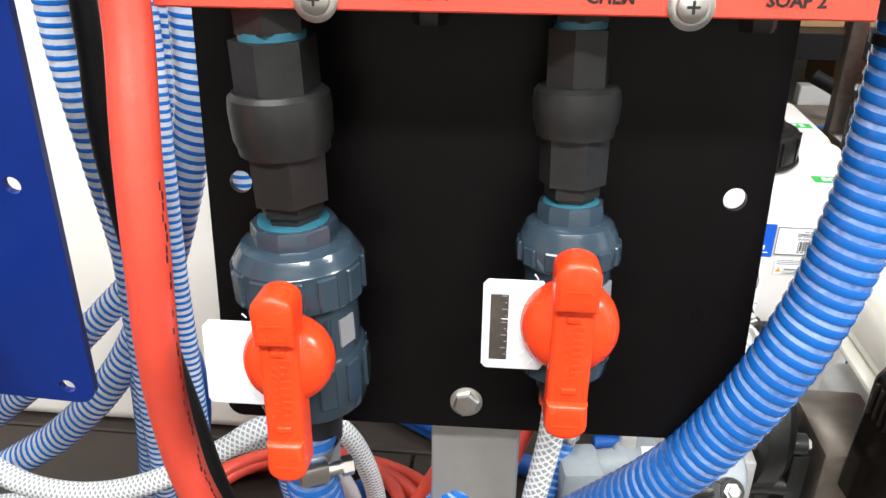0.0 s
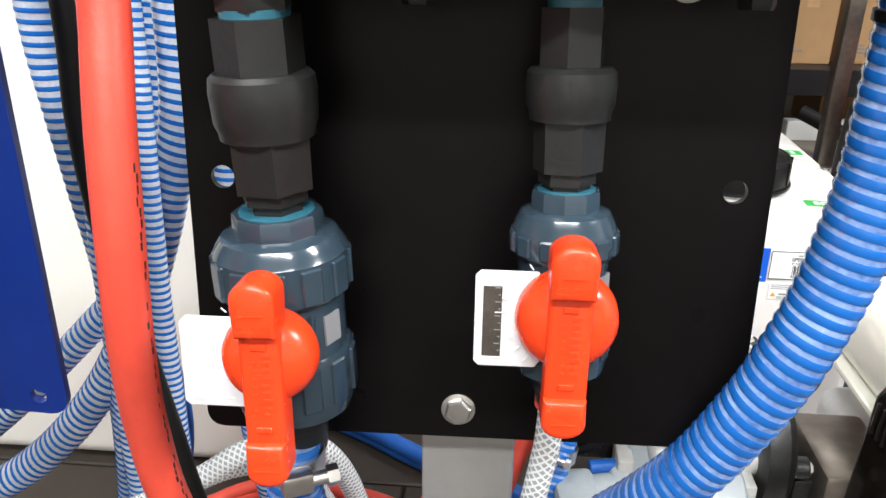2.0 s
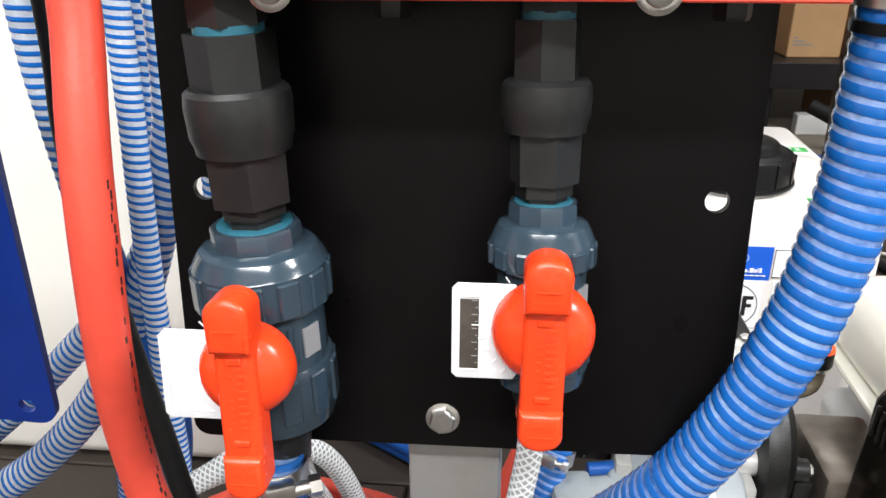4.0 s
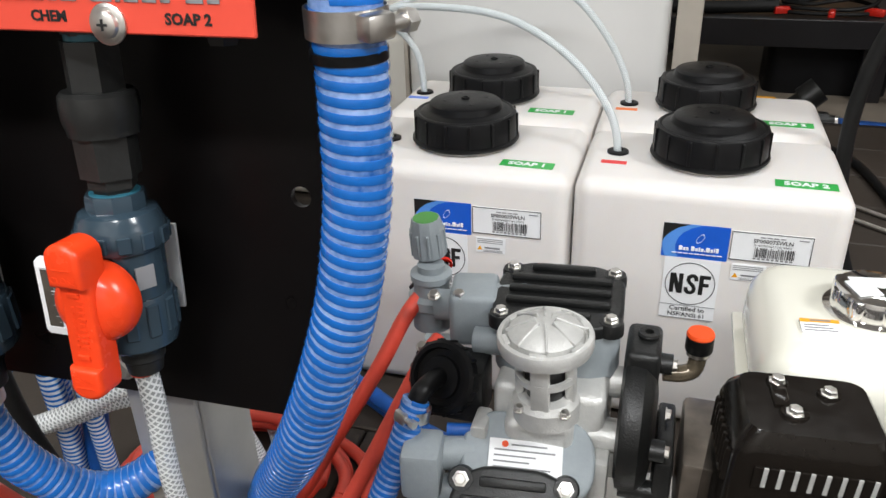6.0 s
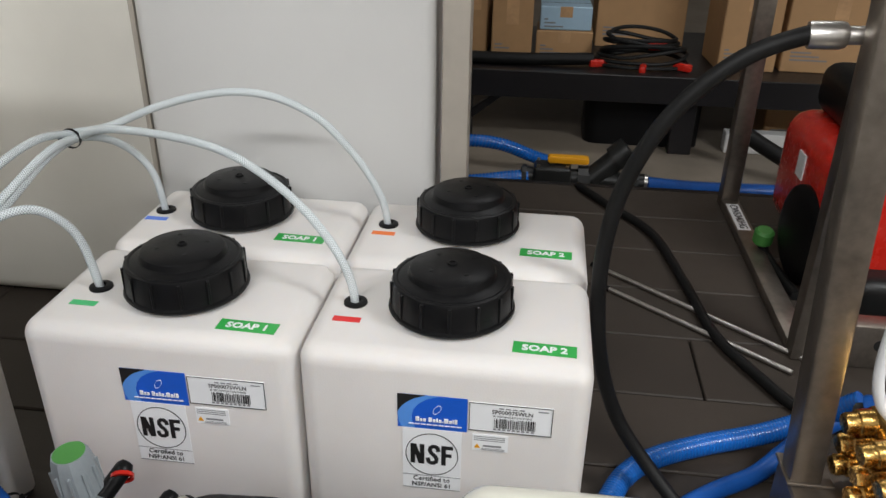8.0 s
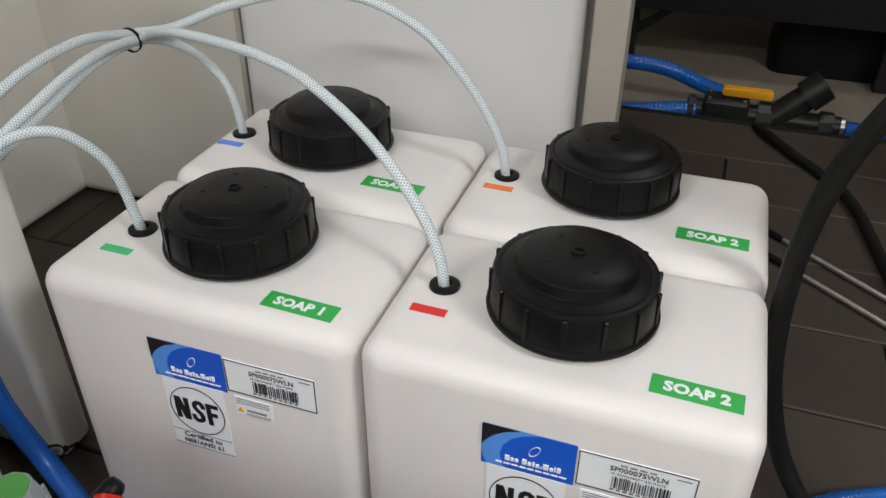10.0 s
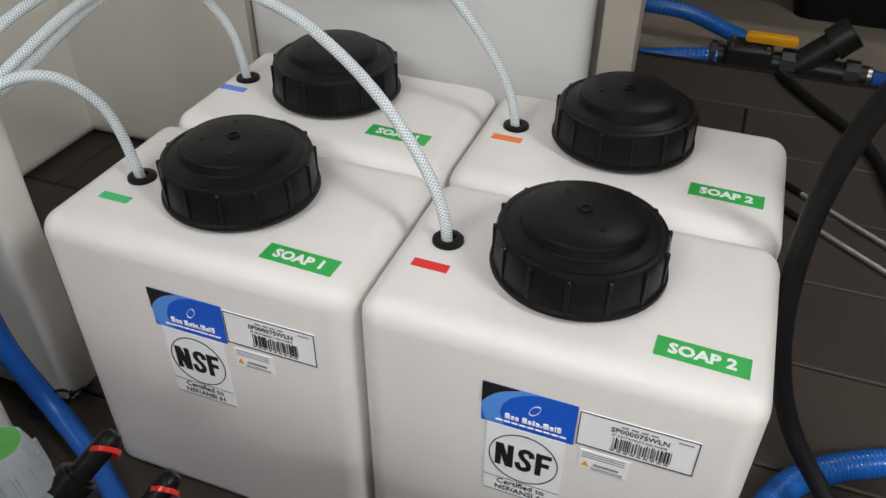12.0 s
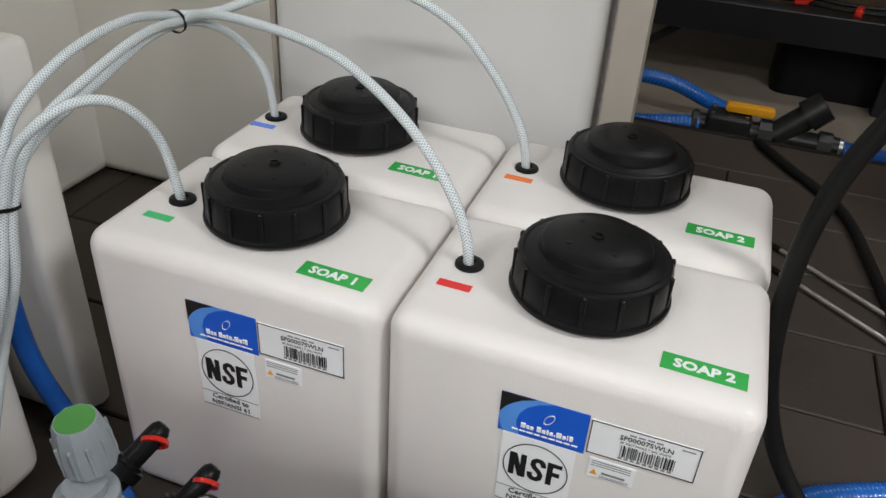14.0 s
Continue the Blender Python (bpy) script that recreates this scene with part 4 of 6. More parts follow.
hose_clamp(h, (0.302, 0.365, 0.708), (0.302, 0.365, 0.6965), 0.0156, (0.9, -0.45, 0))
part("hose_cuff", LA([(0.0157, 0), (0.0157, 0.004)], 28, along((0.302, 0.365, 0.6915), (0.302, 0.365, 0.60))), BLACK, h)

# water hose, clamp and bend under the first valve
wb = on_panel(-0.078, -0.036, -0.112)
UH = [wb, wb + Vector((0.0, 0.0, -0.030)), wb + Vector((0.006, 0.014, -0.075)), wb + Vector((0.028, 0.036, -0.108)), wb + Vector((0.058, 0.058, -0.100)), wb + Vector((0.080, 0.075, -0.055)), wb + Vector((0.092, 0.082, 0.0)), wb + Vector((0.092, 0.085, 0.06))]
h = ring_hose("ribbed_hose", UH, 0.0128, "short blue ribbed hose looping up behind the panel", 0.0062, BLUECORE)
hose_clamp(h, wb + Vector((0, 0, -0.003)), wb + Vector((0, 0, -0.015)), 0.0134, (0.45, -0.9, 0))

# clear hose under the second valve
cb = on_panel(0.0355, -0.036, -0.078)
cl = braided_tube([cb, cb + Vector((0, 0.002, -0.03)), cb + Vector((-0.008, 0.010, -0.10)), cb + Vector((-0.016, 0.03, -0.22)), cb + Vector((-0.01, 0.08, -0.38)), cb + Vector((0.05, 0.16, -0.478))], 0.0060,
                  "clear braided hose hanging below a ball valve", BRAIDBIG)
bm = LA([(0.0070, 0), (0.0070, 0.006)], 20, along(cb + Vector((0, 0, -0.004)), cb + Vector((0, 0, -0.10))))
part("red_ferrule", bm, REDHOSE, cl, "red ferrule")

# red inlet hose in front of the panel's edge
RH = [(0.016, 0.338, 0.760), (0.017, 0.335, 0.715), (0.019, 0.330, 0.690), (0.021, 0.318, 0.655), (0.021, 0.312, 0.615), (0.016, 0.316, 0.565), (0.012, 0.325, 0.520), (0.013, 0.335, 0.470), (0.02, 0.36, 0.40),
      (0.03, 0.42, 0.28), (0.02, 0.52, 0.12), (-0.03, 0.64, 0.02), (-0.10, 0.74, -0.008)]
rh = thing("red_hose", pose(0, 0, 0), "red rubber hose with dark worn print, hanging before the panel's edge", "hose", "red hoses")
part("hose", SW(RH, 0.0088, 18, 0.008), REDHOSE, rh)
bm = bmesh.new()
rnd = random.Random(8)
pth = curve_points(RH, 0.004)
for i, (p, a, b) in enumerate(frames_along(pth)):
    if 0.44 < p.z < 0.64 and rnd.random() < 0.7:
        d = a.cross(b).normalized()
        th = radians(-6 + rnd.uniform(-7, 7))
        o = Vector((math.cos(th), -math.sin(th) - 0.25, 0)).normalized()
        mm = Matrix.Translation(p + o * 0.00885) @ Matrix((d, d.cross(o), o)).transposed().to_4x4()
        box(bm, (-0.0016, -rnd.uniform(0.0002, 0.0007), -0.0002), (0.0016, rnd.uniform(0.0002, 0.0006), 0.00008), m=mm)
part("worn_print", bm, INK, rh, "worn black print")
hose_clamp(rh, (0.0168, 0.3345, 0.708), (0.0162, 0.3365, 0.722), 0.0094, (0.5, -0.85, 0.1))

# blue neighbouring panel
nb = thing("control_board", pose(-0.055, 0.375, 0.487, 5, 3.6, 1.2), "upright blue panel with rounded corners and bolt holes", "panel")
part("plate", holed_plate(-0.26, 0.0, 0.0, 0.33, [(-0.0145, 0.0105), (-0.0175, 0.128), (-0.243, 0.128)], 0.0042, 0.004, 0.010), PANELBLUE, nb)
part("lever", outline(bmesh.new(), rounded(-0.075, 0.025, -0.0505, 0.090, 0.009), -0.075, -0.060, 0.003, 3), BLACK, nb, "black valve lever")
part("valve", LA([(0.014, 0), (0.014, 0.064)], 20, pose(-0.067, 0, 0.06, 90, 0, 0)), BLACKFIT, nb)
part("leg", B((-0.16, 0.0045, -0.500), (-0.11, 0.0085, 0.10)), PLATE, nb)

# hoses behind the panels
ring_hose("ribbed_hose", [(-0.070, 0.60, 0.86), (-0.070, 0.60, 0.72), (-0.074, 0.60, 0.60), (-0.090, 0.60, 0.533), (-0.122, 0.60, 0.444), (-0.172, 0.60, 0.350), (-0.243, 0.60, 0.270), (-0.335, 0.60, 0.205), (-0.45, 0.61, 0.12), (-0.56, 0.62, 0.03), (-0.66, 0.66, -0.004)],
          0.0155, "blue ribbed hose sweeping down behind the panels", 0.0075, PALECORE)
ring_hose("ribbed_hose", [(-0.105, 0.64, 0.86), (-0.106, 0.64, 0.62), (-0.112, 0.64, 0.52), (-0.146, 0.64, 0.440), (-0.195, 0.64, 0.385), (-0.290, 0.64, 0.292), (-0.40, 0.65, 0.20), (-0.55, 0.67, 0.08), (-0.68, 0.72, -0.004)],
          0.0135, "blue ribbed hose sweeping down behind the panels", 0.0075, PALECORE)
ring_hose("ribbed_hose", [(-0.172, 0.59, 0.86), (-0.165, 0.59, 0.656), (-0.160, 0.59, 0.596), (-0.152, 0.59, 0.53), (-0.150, 0.60, 0.45), (-0.155, 0.60, 0.35), (-0.18, 0.62, 0.20), (-0.24, 0.66, 0.04), (-0.30, 0.70, -0.004)],
          0.0125, "blue ribbed hose hanging behind the red hose", 0.0075, PALECORE)
ring_hose("ribbed_hose", [(-0.120, 0.58, 0.86), (-0.125, 0.58, 0.657), (-0.130, 0.58, 0.597), (-0.138, 0.58, 0.50), (-0.140, 0.58, 0.42), (-0.142, 0.58, 0.33), (-0.15, 0.59, 0.22), (-0.18, 0.62, 0.08), (-0.20, 0.66, -0.004)],
          0.0115, "blue ribbed hose hanging behind the red hose", 0.0065, PALECORE)
ring_hose("ribbed_hose", [(-0.088, 0.57, 0.86), (-0.090, 0.57, 0.64), (-0.094, 0.57, 0.54), (-0.100, 0.575, 0.45), (-0.103, 0.58, 0.36), (-0.11, 0.59, 0.24), (-0.13, 0.62, 0.10), (-0.14, 0.68, -0.004)],
          0.0095, "narrow blue ribbed hose hanging beside the panel", 0.0060, PALECORE)
ring_hose("ribbed_hose", [(-0.030, 0.58, 0.86), (-0.034, 0.58, 0.66), (-0.040, 0.58, 0.545), (-0.046, 0.585, 0.42), (-0.040, 0.60, 0.28), (-0.03, 0.64, 0.10), (-0.03, 0.70, -0.004)],
          0.0115, "blue ribbed hose hanging behind the black panel", 0.0065, PALECORE)
solid("black_hose", SW([(-0.066, 0.45, 0.86), (-0.063, 0.45, 0.682), (-0.066, 0.45, 0.623), (-0.064, 0.45, 0.575), (-0.055, 0.45, 0.50), (-0.042, 0.45, 0.425), (-0.028, 0.452, 0.345), (0.0, 0.48, 0.20), (0.03, 0.56, 0.04), (0.06, 0.66, -0.012)], 0.0072, 14),
      BLACKHOSE, "thin black rubber hose hanging behind the red hose", "hose")
solid("blue_hose", SW([(-0.185, 0.60, 0.86), (-0.150, 0.60, 0.50), (-0.118, 0.61, 0.34), (-0.128, 0.61, 0.24), (-0.150, 0.62, 0.14), (-0.16, 0.66, 0.02), (-0.12, 0.76, -0.006), (0.0, 0.86, -0.006)], 0.0135, 14), BLUEHOSE,
      "smooth blue hose dropping to the deck", "hose", "blue supply hoses")
braided_tube([(-0.36, 0.54, 0.42), (-0.315, 0.54, 0.345), (-0.272, 0.54, 0.275), (-0.215, 0.54, 0.254), (-0.150, 0.545, 0.262), (-0.085, 0.56, 0.290), (-0.040, 0.58, 0.310), (0.01, 0.61, 0.29), (0.035, 0.64, 0.20), (0.035, 0.68, 0.06), (0.02, 0.74, -0.010)], 0.0098,
             "clear braided hose curving behind the panels", BRAIDBIG)
braided_tube([(-0.42, 0.56, 0.15), (-0.320, 0.56, 0.205), (-0.225, 0.56, 0.226), (-0.140, 0.57, 0.250), (-0.070, 0.60, 0.272), (-0.02, 0.63, 0.25), (0.0, 0.68, 0.15), (0.0, 0.74, 0.04), (-0.01, 0.80, -0.010)], 0.0092,
             "clear braided hose curving behind the panels", BRAIDBIG)

# coil of red hose on the deck
coil = thing("hose_coil", pose(-0.08, 0.76, FLOOR), "loose coil of red rubber hose lying on the deck", "hose", "red hoses")
rnd = random.Random(5)
for k in range(5):
    R, dz, dx, dy = 0.165 - 0.012 * k + rnd.uniform(-0.006, 0.006), 0.0090 + 0.0125 * k, rnd.uniform(-0.012, 0.012), rnd.uniform(-0.01, 0.01)
    pts = [(dx + R * 1.1 * math.cos(2 * math.pi * a / 16), dy + R * 0.82 * math.sin(2 * math.pi * a / 16), dz + (0.004 * math.sin(a + k))) for a in range(17)]
    part("turn", SW(pts, 0.0088, 14, 0.012), REDHOSE, coil)
ct = bmesh.new()
lathe(ct, [(0.030, -0.002), (0.0315, -0.002), (0.0315, 0.002), (0.030, 0.002), (0.030, -0.002)], 24, along((-0.155, -0.06, 0.034), (-0.135, -0.11, 0.034)))
part("tie", ct, BLACK, coil, "black cable tie")


# ---- pump and engine set ----
pump = thing("diaphragm_pump", pose(0, 0, 0), "grey and black two-head diaphragm pump bolted to the engine", "pump")


def d_shape(w, d, r):
    return rounded(-w / 2, -d / 2, w / 2, d / 2, r, 6)


def shaped(pts, z0, z1, bevel, m):
    """A rounded block standing on z0, its upper edge softened."""
    bm = bmesh.new()
    vs = [bm.verts.new((x, y, z1)) for x, y in pts]
    f = bm.faces.new(vs)
    r = bmesh.ops.extrude_face_region(bm, geom=[f])
    low_vs = [v for v in r["geom"] if isinstance(v, bmesh.types.BMVert)]
    bmesh.ops.translate(bm, vec=(0, 0, z0 - z1), verts=low_vs)
    if bevel:
        es = [e for e in {e for v in vs for e in v.link_edges} if all(v in vs for v in e.verts)]
        bmesh.ops.bevel(bm, geom=es, offset=bevel, segments=3, profile=0.5, affect="EDGES")
    bmesh.ops.transform(bm, matrix=m, verts=bm.verts)
    return bm


def hex_bolt(parent, p, axis, r=0.0055, name="bolt"):
    m = along(p, Vector(p) + Vector(axis))
    bm = LA([(r * 1.35, 0), (r * 1.35, 0.0012), (r, 0.0014), (r, 0.0050), (r * 0.85, 0.0058), (0, 0.006)], 6, m)
    return part(name, bm, STAINLESS, parent)


def finned_head(m, w, d):
    """Grey head body with a black cover, its fins and four bolts, built on z = 0."""
    b = part("head_body", shaped(d_shape(w * 0.97, d * 0.97, 0.035), -0.055, 0.0, 0.003, m), GREYPLASTIC, pump)
    cov = part("head_cover", shaped(d_shape(w, d, 0.040), 0.0, 0.013, 0.004, m), CASTBLACK, b, "black finned cover")
    bm = bmesh.new()
    n = 5
    for k in range(n):
        y = -d * 0.36 + k * d * 0.72 / (n - 1)
        half = w * 0.40 if 0 < k < n - 1 else w * 0.26
        box(bm, (-half, y - 0.0045, 0.0125), (half, y + 0.0045, 0.0190), 0.0024, 2, m)
    pieces("fin", bm, CASTBLACK, cov)
    bm = bmesh.new()
    for sx in (-1, 1):
        for sy in (-1, 1):
            lathe(bm, [(0.0125, 0.0), (0.0125, 0.010), (0.0110, 0.0135)], 20, m @ pose(sx * w * 0.41, sy * d * 0.36, 0.0))
    pieces("bolt_boss", bm, CASTBLACK, cov)
    for sx in (-1, 1):
        for sy in (-1, 1):
            p = m @ Vector((sx * w * 0.41, sy * d * 0.36, 0.0135))
            hex_bolt(cov, p, m.to_3x3() @ Vector((0, 0, 1)), 0.0058)


finned_head(pose(0.335, 0.776, 0.338, 2, -1, 3), 0.130, 0.122)
finned_head(pose(0.322, 0.604, 0.200, 50, 0, 6), 0.118, 0.100)
part("crankcase", B((0.284, 0.690, 0.095), (0.394, 0.815, 0.290), 0.010, 3), ALLOY, pump, "cast alloy crankcase")
part("case_hump", B((0.300, 0.664, 0.225), (0.366, 0.715, 0.274), 0.009, 3, pose(0.333, 0.69, 0.25, 8, 0, 4) @ pose(-0.333, -0.69, -0.25)), ALLOY, pump)
bm = bmesh.new()
rod(bm, (0.380, 0.748, 0.272), (0.418, 0.748, 0.272), 0.0165)
rod(bm, (0.380, 0.700, 0.240), (0.418, 0.700, 0.240), 0.0145)
rod(bm, (0.376, 0.726, 0.205), (0.418, 0.726, 0.205), 0.0300)
pieces("bearing_sleeve", bm, ALLOY, pump)
bm = bmesh.new()
box(bm, (0.386, 0.664, 0.175), (0.402, 0.690, 0.235), 0.003, 2)
box(bm, (0.270, 0.655, 0.175), (0.286, 0.690, 0.262), 0.004, 2)
pieces("case_lug", bm, ALLOY, pump)
sh = part("lower_head", shaped(d_shape(0.128, 0.086, 0.036), -0.050, 0.0, 0.005, pose(0.328, 0.652, 0.2410, 32, 3, 8)), GREYPLASTIC, pump)
lm = pose(0.326, 0.650, 0.2402, 32, 3, 9)
pl = part("type_label", B((-0.035, -0.016, 0.0003), (0.035, 0.016, 0.0012), m=lm), LABELWHITE, pump, "white type label")
bm = bmesh.new()
for k, (x0, x1) in enumerate(((-0.014, 0.02), (-0.030, 0.028), (-0.030, 0.010), (-0.030, 0.004), (-0.030, 0.024))):
    box(bm, (x0, 0.0100 - k * 0.0055, 0.0011), (x1, 0.0115 - k * 0.0055, 0.0015), m=lm)
part("small_print", bm, INKGREY, pl)
part("red_dot", LA([(0.0032, 0.0011), (0.0032, 0.0016)], 16, lm @ pose(-0.020, 0.0110, 0)), ORANGECAP, pl)

# air chamber with its ribbed cap
am = pose(0.338, 0.668, 0.366, 2, -2, 0)
dome = part("air_chamber_cap", LA([(0.034, -0.010), (0.042, -0.008), (0.0435, -0.003), (0.0435, 0.004), (0.0425, 0.0065), (0.0385, 0.0075), (0.0372, 0.0020), (0.0352, 0.0020), (0.0335, 0.0085), (0.0260, 0.0140), (0.0140, 0.0180), (0.0, 0.0190)], 48, am), ALLOY, pump, "pale alloy cap with radial ribs")
bm = bmesh.new()
for k in range(8):
    m = am @ Matrix.Rotation(2 * math.pi * k / 8 + 0.2, 4, "Z") @ pose(0.021, 0, 0.0142, 0, 24, 0)
    box(bm, (-0.014, -0.0011, -0.002), (0.015, 0.0011, 0.0030), 0.0006, 1, m)
pieces("rib", bm, ALLOY, dome)
bm = bmesh.new()
for k in range(6):
    m = am @ Matrix.Rotation(2 * math.pi * k / 6 + 0.5, 4, "Z")
    box(bm, (0.0345, -0.0075, 0.0010), (0.0400, 0.0075, 0.0079), 0.0008, 1, m)
pieces("rim_lug", bm, ALLOY, dome)
part("chamber_core", LA([(0.018, -0.070), (0.019, -0.040), (0.019, -0.012)], 28, am), CASTBLACK, pump)
part("chamber_base", LA([(0.031, -0.085), (0.031, -0.066), (0.027, -0.060), (0.020, -0.058)], 36, am), ALLOY, pump)
bm = bmesh.new()
for k in range(4):
    m = am @ Matrix.Rotation(2 * math.pi * k / 4 - 1.62, 4, "Z")
    box(bm, (0.0190, -0.0085, -0.064), (0.0275, 0.0085, -0.008), 0.002, 2, m)
pieces("chamber_rib", bm, ALLOY, pump)
bm = bmesh.new()
lathe(bm, [(0.0235, -0.040), (0.0280, -0.040), (0.0280, -0.034), (0.0235, -0.034), (0.0235, -0.040)], 36, am)
part("chamber_ring", bm, ALLOY, pump)
for k in (-1, 1):
    hex_bolt(pump, am @ Vector((k * 0.021, -0.024, -0.066)), (0, -0.1, 1), 0.0042)

# delivery manifold and pressure knob
part("manifold_block", B((0.222, 0.742, 0.292), (0.272, 0.800, 0.352), 0.007, 3, pose(0.247, 0.77, 0.32, 0, 0, 10) @ pose(-0.247, -0.77, -0.32)), GREYPLASTIC, pump)
bm = bmesh.new()
rod(bm, (0.255, 0.775, 0.332), (0.300, 0.782, 0.335), 0.017)
rod(bm, (0.205, 0.770, 0.322), (0.235, 0.772, 0.324), 0.017)
rod(bm, (0.256, 0.735, 0.308), (0.292, 0.735, 0.310), 0.014)
rod(bm, (0.200, 0.745, 0.288), (0.235, 0.748, 0.290), 0.011)
pieces("delivery_pipe", bm, GREYPLASTIC, pump)
for p in ((0.208, 0.752, 0.343), (0.236, 0.748, 0.350), (0.200, 0.730, 0.292)):
    hex_bolt(pump, p, (0, -0.3, 1), 0.0055)
valve = part("pressure_regulator", LA([(0.022, -0.075), (0.022, -0.050), (0.026, -0.046), (0.026, -0.036), (0.020, -0.032), (0.020, -0.018), (0.023, -0.015), (0.023, -0.008), (0.015, -0.006), (0.015, 0.002)], 28, pose(0.190, 0.800, 0.352)), GREYPLASTIC, pump)
knob = part("knob", LA([(0.0155, 0.0), (0.0195, 0.002), (0.0205, 0.010), (0.0190, 0.030), (0.0165, 0.044), (0.0155, 0.046)], 10, pose(0.184, 0.816, 0.356, 3, -3, 0), 0.2), GREYPLASTIC, valve, "grey adjusting knob with a green top")
part("knob_top", LA([(0.0140, 0.0455), (0.0140, 0.0466), (0, 0.0468)], 28, pose(0.184, 0.816, 0.356, 3, -3, 0)), GREENCAP, knob, "green knob top")
bm = bmesh.new()
for k in range(10):
    m = pose(0.184, 0.816, 0.356, 3, -3, 0) @ Matrix.Rotation(2 * math.pi * k / 10, 4, "Z")
    box(bm, (0.0170, -0.0012, 0.004), (0.0205, 0.0012, 0.032), 0.0005, 1, m)
pieces("knob_rib", bm, GREYPLASTIC, knob)
for p, q in (((0.178, 0.884, 0.306), (0.175, 0.893, 0.310)), ((0.216, 0.893, 0.262), (0.214, 0.902, 0.266))):
    part("red_clip", LA([(0.0085, 0), (0.0118, 0), (0.0118, 0.004), (0.0085, 0.004), (0.0085, 0)], 20, along(p, q)), REDPAINT, valve, "red retaining clip")
    bm = bmesh.new()
    base, tip = Vector(p) + Vector((-0.022, -0.034, -0.022)), Vector(q)
    rod(bm, base, tip, 0.0095)
    rod(bm, base, base.lerp(tip, 0.45), 0.0130)
    lathe(bm, [(0.0095, 0), (0.0090, 0.004), (0.0060, 0.0085), (0, 0.0095)], 16, along(tip, tip * 2 - base))
    part("outlet_stub", bm, BLACK, valve, "black outlet fitting")
    part("outlet_nut", LA([(0.012, 0), (0.0165, 0.001), (0.0165, 0.011), (0.012, 0.012)], 14, along(base.lerp(tip, 0.18), tip)), BLACK, valve)

# suction filter
fm = along((0.236, 0.700, 0.282), (0.214, 0.640, 0.318))
filt = part("suction_filter", LA([(0.026, -0.022), (0.030, -0.018), (0.030, -0.002), (0.036, 0.0), (0.0375, 0.004), (0.0375, 0.013), (0.0345, 0.016), (0.0300, 0.0165), (0.0285, 0.012), (0.0220, 0.012), (0.0210, 0.0155), (0.0150, 0.0170), (0.0, 0.0175)], 44, fm), BLACK, pump, "black ringed suction filter")
bm = bmesh.new()
for k in range(16):
    box(bm, (0.0365, -0.002, 0.002), (0.0390, 0.002, 0.013), 0.0006, 1, fm @ Matrix.Rotation(2 * math.pi * k / 16, 4, "Z"))
pieces("grip_rib", bm, BLACK, filt)
fp = [fm @ Vector((0, 0, 0.010)), fm @ Vector((0.0, 0.0, 0.020)), Vector((0.2225, 0.656, 0.294)), Vector((0.2170, 0.649, 0.276))]
part("spout", SW(fp, 0.0098, 16, 0.004), BLACK, filt)
SH = [Vector((0.2185, 0.651, 0.288)), Vector((0.2145, 0.645, 0.272)), Vector((0.206, 0.633, 0.240)), Vector((0.188, 0.612, 0.180)), Vector((0.172, 0.60, 0.12)), Vector((0.16, 0.60, 0.06)), Vector((0.20, 0.62, 0.01)), Vector((0.27, 0.62, -0.003))]
h = ring_hose("ribbed_hose", SH, 0.0138, "blue ribbed suction hose clamped below the pump filter", 0.0070)
hose_clamp(h, SH[0] + Vector((0, 0, -0.008)), SH[0] + Vector((-0.002, -0.002, -0.021)), 0.0143, (-0.4, -0.9, 0.2))
part("suction_block", B((0.232, 0.690, 0.235), (0.275, 0.735, 0.300), 0.006, 2), CASTBLACK, pump)
bm = bmesh.new()
rod(bm, (0.226, 0.640, 0.232), (0.275, 0.655, 0.232), 0.0165)
rod(bm, (0.236, 0.628, 0.200), (0.290, 0.640, 0.200), 0.0150)
pieces("inlet_pipe", bm, GREYPLASTIC, pump)
part("inlet_block", B((0.212, 0.604, 0.205), (0.250, 0.650, 0.258), 0.006, 2, pose(0.231, 0.627, 0.23, 0, 0, 8) @ pose(-0.231, -0.627, -0.23)), GREYPLASTIC, pump)
bm = bmesh.new()
rod(bm, (0.246, 0.660, 0.250), (0.285, 0.668, 0.250), 0.0065)
part("blue_stub", bm, BLUEHOSE, pump, "short blue stub hose")

# gearbox and breather
gm = along((0.406, 0.736, 0.238), (0.50, 0.736, 0.238))
gear = part("gearbox", LA([(0.060, 0.0), (0.070, 0.003), (0.072, 0.010), (0.070, 0.022), (0.062, 0.030), (0.058, 0.032), (0.030, 0.036), (0, 0.036)], 40, gm), CASTBLACK, pump, "black round cast gearbox flange")
bm = bmesh.new()
box(bm, (0.406, 0.726, 0.270), (0.440, 0.788, 0.322), 0.007, 3)
for y, z in ((0.690, 0.241), (0.756, 0.296), (0.782, 0.205), (0.700, 0.180)):
    rod(bm, (0.412, y, z), (0.452, y, z), 0.0105)
box(bm, (0.420, 0.700, 0.12), (0.436, 0.772, 0.18), 0.004, 2)
pieces("lug", bm, CASTBLACK, gear)
part("lifting_eye", LA([(0.0045, 0.0), (0.0100, 0.0), (0.0110, 0.004), (0.0100, 0.006), (0.0045, 0.006), (0.0045, 0.0)], 20, pose(0.4265, 0.762, 0.3215)), CASTBLACK, gear)
for y, z in ((0.690, 0.241), (0.756, 0.296), (0.782, 0.205), (0.700, 0.180), (0.756, 0.234)):
    hex_bolt(gear, (0.451, y, z), (1, 0, 0), 0.0058)
